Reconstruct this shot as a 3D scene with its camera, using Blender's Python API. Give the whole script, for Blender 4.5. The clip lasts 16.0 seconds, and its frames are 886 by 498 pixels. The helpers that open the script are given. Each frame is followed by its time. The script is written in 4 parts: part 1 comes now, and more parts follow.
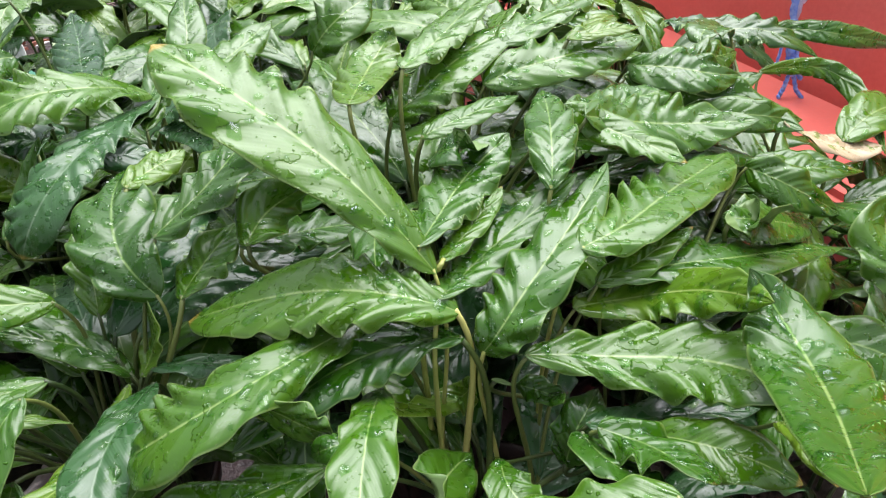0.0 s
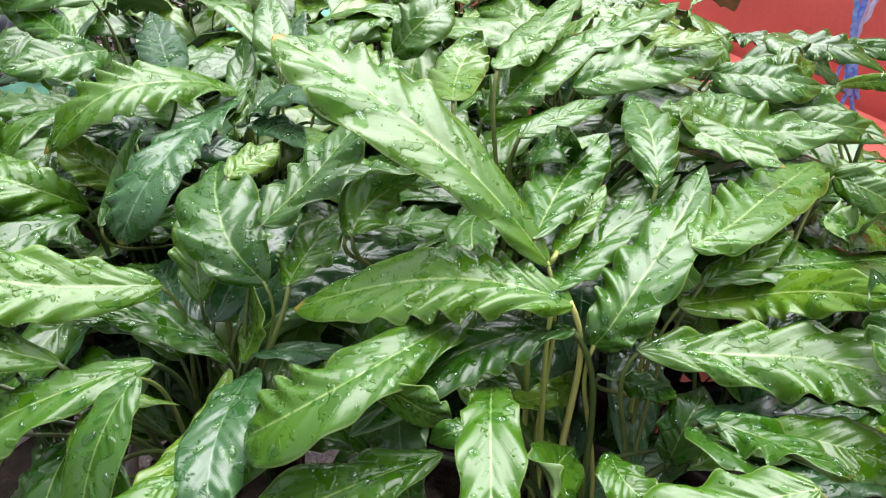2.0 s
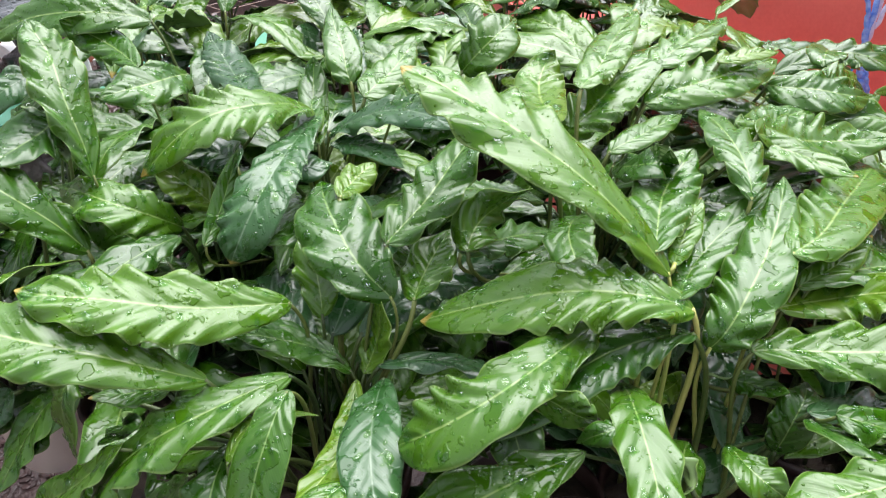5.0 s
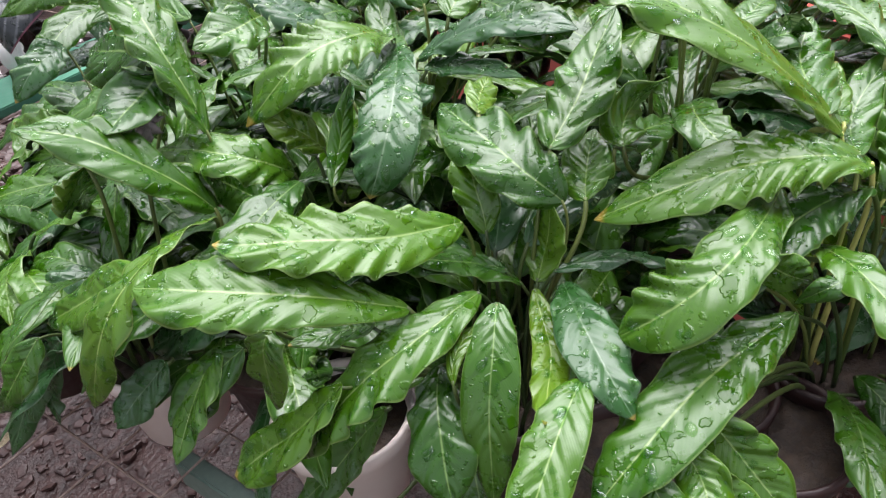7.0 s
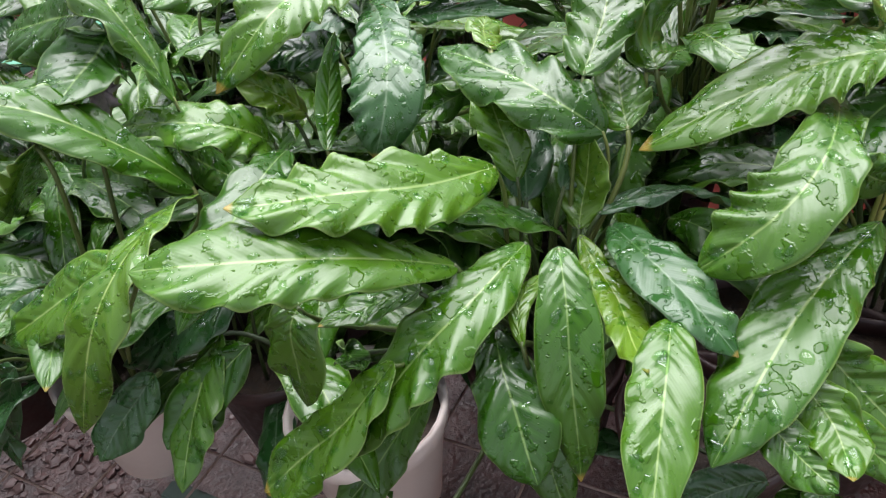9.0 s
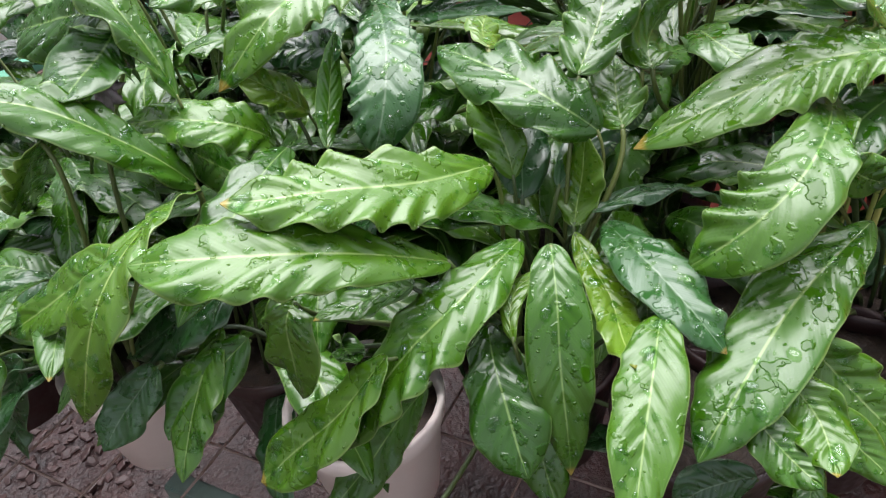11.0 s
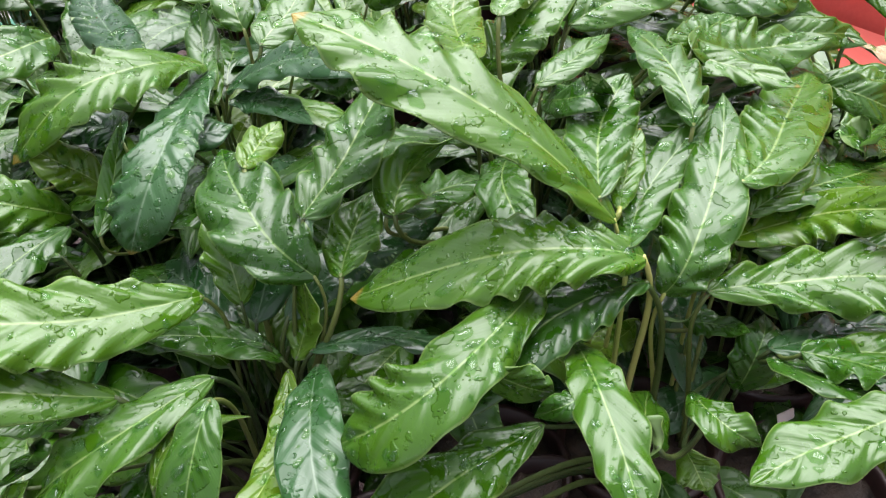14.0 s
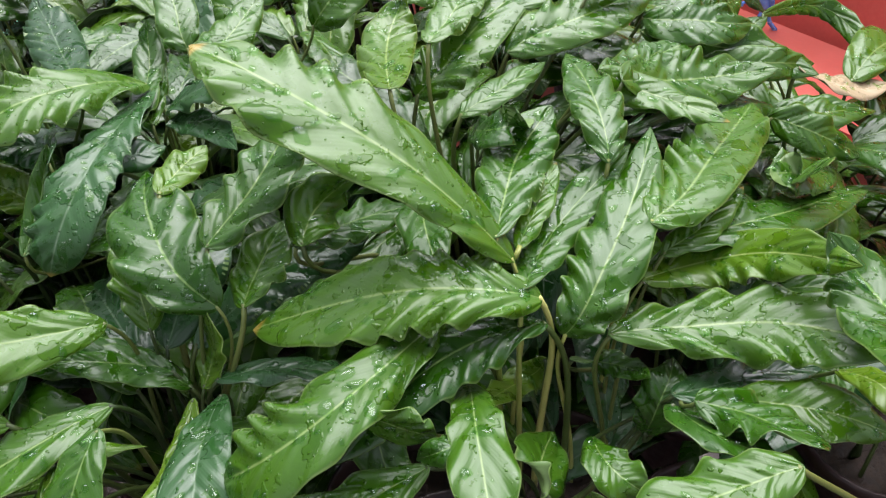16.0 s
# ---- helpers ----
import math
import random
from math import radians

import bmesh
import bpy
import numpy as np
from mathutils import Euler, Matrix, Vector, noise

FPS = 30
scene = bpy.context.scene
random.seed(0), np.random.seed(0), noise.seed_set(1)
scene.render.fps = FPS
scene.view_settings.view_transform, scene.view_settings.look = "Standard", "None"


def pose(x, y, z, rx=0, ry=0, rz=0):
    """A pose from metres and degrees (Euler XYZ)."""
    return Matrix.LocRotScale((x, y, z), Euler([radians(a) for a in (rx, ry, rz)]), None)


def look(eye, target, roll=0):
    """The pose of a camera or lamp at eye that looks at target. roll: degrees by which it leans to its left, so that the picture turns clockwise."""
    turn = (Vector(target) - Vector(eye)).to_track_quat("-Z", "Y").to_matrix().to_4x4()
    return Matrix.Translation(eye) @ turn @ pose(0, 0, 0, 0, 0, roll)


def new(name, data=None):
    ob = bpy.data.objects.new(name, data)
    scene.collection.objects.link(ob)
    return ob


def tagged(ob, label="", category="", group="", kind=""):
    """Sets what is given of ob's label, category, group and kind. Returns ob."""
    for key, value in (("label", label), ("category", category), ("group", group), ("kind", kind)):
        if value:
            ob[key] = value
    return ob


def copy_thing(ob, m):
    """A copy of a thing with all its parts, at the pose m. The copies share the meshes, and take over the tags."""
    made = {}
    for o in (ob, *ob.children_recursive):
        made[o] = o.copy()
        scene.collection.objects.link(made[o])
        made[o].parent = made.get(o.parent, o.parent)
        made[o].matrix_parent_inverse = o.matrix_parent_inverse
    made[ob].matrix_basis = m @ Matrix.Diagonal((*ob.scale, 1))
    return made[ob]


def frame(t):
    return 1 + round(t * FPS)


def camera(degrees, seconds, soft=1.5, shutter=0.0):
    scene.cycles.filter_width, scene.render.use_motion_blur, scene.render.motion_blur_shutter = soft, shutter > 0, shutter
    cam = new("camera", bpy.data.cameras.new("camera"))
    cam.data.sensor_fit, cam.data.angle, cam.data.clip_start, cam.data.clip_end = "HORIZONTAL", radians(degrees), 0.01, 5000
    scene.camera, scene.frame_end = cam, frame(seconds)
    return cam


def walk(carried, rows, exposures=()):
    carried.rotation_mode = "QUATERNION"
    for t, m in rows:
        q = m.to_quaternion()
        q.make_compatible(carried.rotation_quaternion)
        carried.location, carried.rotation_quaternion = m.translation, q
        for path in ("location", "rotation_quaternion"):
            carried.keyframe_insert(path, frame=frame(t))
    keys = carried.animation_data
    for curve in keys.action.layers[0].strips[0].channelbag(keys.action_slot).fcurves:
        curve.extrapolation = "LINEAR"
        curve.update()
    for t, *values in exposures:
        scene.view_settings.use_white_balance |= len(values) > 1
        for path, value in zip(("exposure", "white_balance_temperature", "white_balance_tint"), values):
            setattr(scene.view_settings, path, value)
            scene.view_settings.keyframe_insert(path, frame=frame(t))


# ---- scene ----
cam = camera(61.4, 16.0, soft=1.2)
PATH = [
    (0, (0.038, 0.001, 0.811), (-0.046, 1.653, -0.313), -2.9),
    (0.5, (0.01, -0.011, 0.808), (-0.068, 1.65, -0.304), -2.6),
    (1, (-0.012, -0.016, 0.811), (-0.085, 1.654, -0.286), -3.1),
    (1.5, (-0.026, -0.017, 0.808), (-0.088, 1.66, -0.279), -2.5),
    (2, (-0.04, -0.019, 0.8), (-0.155, 1.659, -0.282), -1.7),
    (2.5, (-0.041, -0.015, 0.798), (-0.198, 1.662, -0.281), -1.6),
    (3, (-0.034, -0.004, 0.792), (-0.241, 1.667, -0.288), -2.0),
    (3.2, (-0.033, -0.003, 0.791), (-0.259, 1.665, -0.289), -2.0),
    (5.3, (-0.217, -0.063, 0.852), (-0.218, 1.61, -0.244), -1.9),
    (5.5, (-0.251, -0.071, 0.856), (-0.237, 1.601, -0.242), -2.1),
    (6, (-0.312, -0.086, 0.85), (-0.264, 1.573, -0.267), -3.1),
    (6.5, (-0.348, -0.071, 0.84), (-0.242, 1.551, -0.326), -5.1),
    (7, (-0.381, -0.054, 0.829), (-0.267, 1.523, -0.396), -7.4),
    (7.5, (-0.41, -0.035, 0.804), (-0.218, 1.531, -0.425), -7.9),
    (8, (-0.461, -0.005, 0.773), (-0.18, 1.544, -0.461), -8.8),
    (8.5, (-0.482, 0.01, 0.748), (-0.131, 1.553, -0.474), -8.4),
    (10.8, (-0.470, 0.0, 0.75), (-0.188, 1.551, -0.486), -9.2),
    (11, (-0.469, -0.002, 0.751), (-0.161, 1.549, -0.473), -8.9),
    (11.5, (-0.437, -0.008, 0.768), (-0.137, 1.536, -0.467), -6.8),
    (12, (-0.405, -0.024, 0.787), (-0.11, 1.524, -0.443), -4.8),
    (12.5, (-0.331, -0.009, 0.81), (-0.12, 1.548, -0.428), -4.5),
    (13, (-0.236, 0.003, 0.82), (-0.073, 1.564, -0.421), -4.3),
    (13.5, (-0.191, 0.011, 0.822), (-0.037, 1.571, -0.42), -3.7),
    (14, (-0.159, 0.023, 0.832), (-0.037, 1.565, -0.436), -4.8),
    (14.5, (-0.141, 0.019, 0.838), (-0.028, 1.576, -0.413), -5.0),
    (15, (-0.117, 0.027, 0.841), (-0.024, 1.58, -0.416), -5.3),
    (15.5, (-0.091, 0.035, 0.841), (-0.018, 1.587, -0.419), -4.9),
    (16, (-0.061, 0.034, 0.841), (0.003, 1.587, -0.418), -4.8),
]
STOPS = [(0, 1.92), (1, 2.08), (3, 2.10), (5.5, 2.05), (7, 1.96), (8, 1.96), (11, 2.04), (12.5, 1.94), (14.5, 1.86), (15.2, 1.80), (16, 1.64)]
walk(cam, [(t, look(eye, target, roll)) for t, eye, target, roll in PATH], [(t, s, 6200, 17) for t, s in STOPS])

# ---- light: soft overcast daylight from an open sky ----
world = bpy.data.worlds.new("sky")
scene.world = world
world.use_nodes = True
wn, wl = world.node_tree.nodes, world.node_tree.links
wn.clear()
sky = wn.new("ShaderNodeTexSky")
sky.sky_type, sky.sun_disc = "NISHITA", False
sky.sun_elevation, sky.sun_rotation = radians(67), radians(22)
sky.air_density, sky.dust_density, sky.ozone_density = 1.0, 1.5, 1.0
back = wn.new("ShaderNodeBackground")
back.inputs["Strength"].default_value = 0.076
wo = wn.new("ShaderNodeOutputWorld")
grey = wn.new("ShaderNodeHueSaturation")
grey.inputs["Saturation"].default_value = 0.2
wl.new(sky.outputs["Color"], grey.inputs["Color"])
wl.new(grey.outputs["Color"], back.inputs["Color"])
wl.new(back.outputs["Background"], wo.inputs["Surface"])
sun = new("sun", bpy.data.lights.new("sun", "SUN"))
sun.data.energy, sun.data.angle, sun.data.color = 2.05, radians(66), (1.0, 0.99, 0.94)
sun.matrix_world = look((0.9, 2.2, 5.5), (0, 0, 0))


# ---- materials ----
def material(name):
    m = bpy.data.materials.new(name)
    m.use_nodes = True
    nodes = m.node_tree.nodes
    return m, nodes, m.node_tree.links, nodes["Principled BSDF"]


def mix_colour(nodes, links, fac, a, b):
    n = nodes.new("ShaderNodeMix")
    n.data_type = "RGBA"
    for i, v in ((0, fac), (6, a), (7, b)):
        if isinstance(v, bpy.types.NodeSocket):
            links.new(v, n.inputs[i])
        elif i == 0:
            n.inputs[0].default_value = v
        else:
            n.inputs[i].default_value = (*v, 1)
    return n.outputs[2]


def maths(nodes, links, op, a, b=0.0, clamp=False):
    n = nodes.new("ShaderNodeMath")
    n.operation, n.use_clamp = op, clamp
    for i, v in enumerate((a, b)):
        if isinstance(v, bpy.types.NodeSocket):
            links.new(v, n.inputs[i])
        else:
            n.inputs[i].default_value = v
    return n.outputs[0]


def span(nodes, links, value, lo, hi, a=0.0, b=1.0):
    n = nodes.new("ShaderNodeMapRange")
    links.new(value, n.inputs[0])
    for i, v in enumerate((lo, hi, a, b)):
        n.inputs[i + 1].default_value = v
    return n.outputs[0]


def noise_of(nodes, links, scale, detail=3.0, coords=None):
    n = nodes.new("ShaderNodeTexNoise")
    n.inputs["Scale"].default_value, n.inputs["Detail"].default_value = scale, detail
    if coords is None:
        coords = nodes.new("ShaderNodeTexCoord").outputs["Object"]
    links.new(coords, n.inputs["Vector"])
    return n.outputs["Fac"]


def bump_to(nodes, links, bsdf, height, strength, distance):
    n = nodes.new("ShaderNodeBump")
    n.inputs["Strength"].default_value, n.inputs["Distance"].default_value = strength, distance
    links.new(height, n.inputs["Height"])
    links.new(n.outputs["Normal"], bsdf.inputs["Normal"])
    return n


def leaf_material(name, deep, light, rib, gloss=0.61, vein=0.07, pleats=300.0, freckle=0.3):
    """A glossy leaf: midrib, slanting side veins, and a film of rain that is smoother than the dry cuticle."""
    m, nodes, links, bsdf = material(name)
    uv = nodes.new("ShaderNodeSeparateXYZ")
    links.new(nodes.new("ShaderNodeUVMap").outputs["UV"], uv.inputs[0])
    u = uv.outputs[0]
    v = maths(nodes, links, "ABSOLUTE", maths(nodes, links, "SUBTRACT", uv.outputs[1], 0.5))
    v = maths(nodes, links, "MULTIPLY", v, 2.0)
    info = nodes.new("ShaderNodeObjectInfo")
    rnd = info.outputs["Random"]
    slant = maths(nodes, links, "SUBTRACT", u, maths(nodes, links, "MULTIPLY", v, 0.20))
    fine = maths(nodes, links, "SINE", maths(nodes, links, "MULTIPLY", slant, pleats))
    blotch = noise_of(nodes, links, 26.0, 4.0)
    soft = noise_of(nodes, links, 9.0, 2.0)
    tone = maths(nodes, links, "ADD", maths(nodes, links, "MULTIPLY", rnd, 0.45), maths(nodes, links, "MULTIPLY", blotch, 0.4))
    tone = maths(nodes, links, "ADD", tone, maths(nodes, links, "MULTIPLY", soft, 0.3))
    colour = mix_colour(nodes, links, span(nodes, links, tone, 0.25, 0.95, 0.0, 1.0 if vein < 0.5 else 0.25), deep, light)
    colour = mix_colour(nodes, links, span(nodes, links, fine, 0.6, 1.0, 0.0, vein), colour, light)
    yellow = maths(nodes, links, "MULTIPLY", span(nodes, links, rnd, 0.72, 0.86, 0.0, 0.6), span(nodes, links, maths(nodes, links, "ADD", u, maths(nodes, links, "MULTIPLY", blotch, 0.06)), 0.990, 1.008))
    colour = mix_colour(nodes, links, yellow, colour, (0.50, 0.30, 0.06))
    colour = mix_colour(nodes, links, maths(nodes, links, "MULTIPLY", span(nodes, links, v, 0.042, 0.014), 0.75), colour, rib)
    edge = maths(nodes, links, "MULTIPLY", span(nodes, links, v, 0.955, 0.99), 0.55)
    colour = mix_colour(nodes, links, edge, colour, rib)
    speck = span(nodes, links, noise_of(nodes, links, 420.0, 2.0), 0.72, 0.78, 0.0, freckle)
    colour = mix_colour(nodes, links, speck, colour, (0.30, 0.30, 0.16))
    film = span(nodes, links, noise_of(nodes, links, 44.0, 4.0), 0.565, 0.600)
    beads = span(nodes, links, noise_of(nodes, links, 170.0, 1.0), 0.70, 0.75)
    wet = maths(nodes, links, "MAXIMUM", film, beads)
    colour = mix_colour(nodes, links, maths(nodes, links, "MULTIPLY", wet, 0.25), colour, mix_colour(nodes, links, 0.75, colour, (0.0, 0.02, 0.0)))
    links.new(colour, bsdf.inputs["Base Color"])
    dry = span(nodes, links, noise_of(nodes, links, 90.0, 3.0), 0.3, 0.7, 0.25, 0.37)
    rough = nodes.new("ShaderNodeMix")
    rough.data_type = "FLOAT"
    links.new(wet, rough.inputs[0])
    links.new(dry, rough.inputs[2])
    rough.inputs[3].default_value = 0.05
    links.new(rough.outputs[0], bsdf.inputs["Roughness"])
    links.new(span(nodes, links, wet, 0.0, 1.0, gloss, gloss * 0.55), bsdf.inputs["Specular IOR Level"])
    wander = maths(nodes, links, "MULTIPLY", noise_of(nodes, links, 22.0, 2.0), 0.16)
    along = maths(nodes, links, "ADD", slant, wander)
    ridge = maths(nodes, links, "SINE", maths(nodes, links, "MULTIPLY", along, 76.0))
    ridge2 = maths(nodes, links, "SINE", maths(nodes, links, "MULTIPLY", along, 43.0))
    ridges = maths(nodes, links, "ADD", maths(nodes, links, "MULTIPLY", ridge, 0.21), maths(nodes, links, "MULTIPLY", ridge2, 0.36))
    inner = maths(nodes, links, "MULTIPLY", span(nodes, links, v, 1.0, 0.25, 0.25, 1.0), span(nodes, links, noise_of(nodes, links, 14.0, 2.0), 0.3, 0.65, 0.45, 1.0))
    ridges = maths(nodes, links, "MULTIPLY", ridges, inner)
    ridges = maths(nodes, links, "ADD", ridges, maths(nodes, links, "MULTIPLY", fine, 0.013))
    ridges = maths(nodes, links, "MULTIPLY", ridges, maths(nodes, links, "SUBTRACT", 1.0, maths(nodes, links, "MULTIPLY", wet, 0.55)))
    h = maths(nodes, links, "ADD", ridges, maths(nodes, links, "MULTIPLY", noise_of(nodes, links, 220.0, 4.0), 0.10))
    h = maths(nodes, links, "ADD", h, maths(nodes, links, "ADD", maths(nodes, links, "MULTIPLY", film, 0.50), maths(nodes, links, "MULTIPLY", beads, 0.60)))
    bump_to(nodes, links, bsdf, h, 1.0, 0.0011)
    thin = nodes.new("ShaderNodeBsdfTranslucent")
    links.new(mix_colour(nodes, links, 0.5, colour, (0.25, 0.42, 0.03)), thin.inputs["Color"])
    both = nodes.new("ShaderNodeMixShader")
    both.inputs[0].default_value = 0.10
    links.new(bsdf.outputs[0], both.inputs[1])
    links.new(thin.outputs[0], both.inputs[2])
    links.new(both.outputs[0], nodes["Material Output"].inputs["Surface"])
    return m


def plain(name, a, b, rough=0.5, scale=20.0, relief=0.0, fine=120.0, lo=0.35, hi=0.65):
    """A surface whose colour wanders between a and b at two scales."""
    m, nodes, links, bsdf = material(name)
    big, small = noise_of(nodes, links, scale, 3.0), noise_of(nodes, links, fine, 4.0)
    f = maths(nodes, links, "ADD", maths(nodes, links, "MULTIPLY", big, 0.65), maths(nodes, links, "MULTIPLY", small, 0.35))
    links.new(mix_colour(nodes, links, span(nodes, links, f, lo, hi), a, b), bsdf.inputs["Base Color"])
    links.new(span(nodes, links, small, 0.3, 0.7, rough * 0.8, min(1.0, rough * 1.2)), bsdf.inputs["Roughness"])
    if relief:
        bump_to(nodes, links, bsdf, f, 0.8, relief)
    return m


LEAF = [
    leaf_material("leaf_deep_green", (0.012, 0.058, 0.002), (0.040, 0.120, 0.004), (0.18, 0.28, 0.08)),
    leaf_material("leaf_mid_green", (0.022, 0.086, 0.003), (0.066, 0.158, 0.005), (0.23, 0.33, 0.10)),
    leaf_material("leaf_young_green", (0.044, 0.122, 0.004), (0.108, 0.195, 0.008), (0.30, 0.39, 0.12)),
    leaf_material("leaf_blue_green", (0.013, 0.056, 0.012), (0.034, 0.104, 0.026), (0.13, 0.20, 0.11)),
    leaf_material("leaf_dried", (0.42, 0.32, 0.18), (0.70, 0.60, 0.42), (0.60, 0.50, 0.34)),
    plain("withered_brown_leaf", (0.17, 0.095, 0.085), (0.30, 0.18, 0.16), 0.45, 24.0, 0.001),
]
M_UNDER = plain("leaf_underside", (0.09, 0.17, 0.04), (0.14, 0.21, 0.07), 0.45, 14.0, 0.0006)


def stalk_material(name, a, b):
    m, nodes, links, bsdf = material(name)
    f = maths(nodes, links, "ADD", maths(nodes, links, "MULTIPLY", nodes.new("ShaderNodeObjectInfo").outputs["Random"], 0.7), maths(nodes, links, "MULTIPLY", noise_of(nodes, links, 60.0, 4.0), 0.5))
    links.new(mix_colour(nodes, links, span(nodes, links, f, 0.25, 1.0), a, b), bsdf.inputs["Base Color"])
    bsdf.inputs["Roughness"].default_value = 0.4
    bump_to(nodes, links, bsdf, noise_of(nodes, links, 500.0, 3.0), 0.6, 0.0006)
    return m


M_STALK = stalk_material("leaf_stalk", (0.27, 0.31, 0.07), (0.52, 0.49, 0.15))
# two darker copies of the stalk colour, with the foliage's shade painted in
M_STALK_SHADE = stalk_material("shaded_leaf_stalk", (0.020, 0.040, 0.009), (0.070, 0.100, 0.024))
M_STALK_HALF_SHADE = stalk_material("half_shaded_leaf_stalk", (0.050, 0.080, 0.015), (0.170, 0.200, 0.050))
M_CREAM = plain("cream_plastic", (0.80, 0.69, 0.62), (0.86, 0.77, 0.71), 0.45, 9.0, 0.0004)
M_TERRA = plain("terracotta", (0.30, 0.10, 0.06), (0.42, 0.17, 0.10), 0.7, 16.0, 0.001)
M_DARKPOT = plain("brown_plastic", (0.022, 0.009, 0.008), (0.045, 0.019, 0.016), 0.45, 9.0, 0.0004)
M_SOIL = plain("potting_soil", (0.02, 0.013, 0.009), (0.07, 0.045, 0.03), 0.7, 60.0, 0.006, 300.0)
M_GROUND = plain("wet_ground", (0.014, 0.007, 0.006), (0.060, 0.030, 0.026), 0.42, 9.0, 0.035, 70.0)
M_STONE = plain("wet_stones", (0.024, 0.011, 0.009), (0.078, 0.040, 0.035), 0.48, 12.0, 0.003, 90.0)
M_WIRE = plain("rusty_wire", (0.20, 0.13, 0.10), (0.34, 0.26, 0.22), 0.5, 60.0, 0.0005, 400.0)
M_BENCH = plain("green_bench_paint", (0.045, 0.20, 0.12), (0.085, 0.27, 0.175), 0.68, 8.0, 0.0006)
M_RAIL = plain("grey_green_steel", (0.10, 0.15, 0.12), (0.17, 0.23, 0.19), 0.5, 20.0, 0.0006)
M_RED = plain("red_wall_paint", (0.66, 0.135, 0.105), (0.75, 0.185, 0.150), 0.38, 5.0, 0.0008)
M_BLUE = plain("blue_rope", (0.06, 0.22, 0.80), (0.30, 0.52, 0.95), 0.55, 60.0, 0.0)
M_PALE = plain("pale_rope", (0.45, 0.50, 0.75), (0.65, 0.68, 0.85), 0.55, 60.0, 0.0)
M_BROWN = plain("brown_leaf", (0.10, 0.05, 0.03), (0.26, 0.14, 0.08), 0.6, 30.0, 0.001)
M_WHITE = plain("white_plastic", (0.70, 0.69, 0.67), (0.82, 0.81, 0.80), 0.4, 12.0, 0.0003)
M_WATER, _n, _l, _b = material("rain_water")
_clear, _shine, _mix, _edge = (_n.new(k) for k in ("ShaderNodeBsdfTransparent", "ShaderNodeBsdfGlossy", "ShaderNodeMixShader", "ShaderNodeLayerWeight"))
_clear.inputs["Color"].default_value = (0.72, 0.86, 0.62, 1)
_shine.inputs["Roughness"].default_value, _edge.inputs["Blend"].default_value = 0.03, 0.5
_l.new(span(_n, _l, maths(_n, _l, "POWER", _edge.outputs["Facing"], 5.0), 0.0, 1.0, 0.04, 0.65), _mix.inputs[0])
_l.new(_clear.outputs[0], _mix.inputs[1])
_l.new(_shine.outputs[0], _mix.inputs[2])
_l.new(_mix.outputs[0], _n["Material Output"].inputs["Surface"])
_n.remove(_b)


# ---- builders ----
def mesh_of(name, verts, faces, mats, uvs=None, face_mats=None, smooth=True):
    me = bpy.data.meshes.new(name)
    me.from_pydata([tuple(map(float, v)) for v in verts], [], faces)
    for m in mats:
        me.materials.append(m)
    if uvs is not None:
        layer = me.uv_layers.new(name="UVMap")
        idx = np.empty(len(me.loops), dtype=np.int32)
        me.loops.foreach_get("vertex_index", idx)
        layer.data.foreach_set("uv", np.asarray(uvs, dtype=np.float32)[idx].ravel())
    if face_mats is not None:
        me.polygons.foreach_set("material_index", face_mats)
    if smooth:
        me.polygons.foreach_set("use_smooth", [True] * len(me.polygons))
    me.update()
    return me


def part(name, me, parent, label=""):
    ob = new(name, me)
    ob.parent = parent
    return tagged(ob, label)


def unit(v):
    return v / max(np.linalg.norm(v), 1e-9)


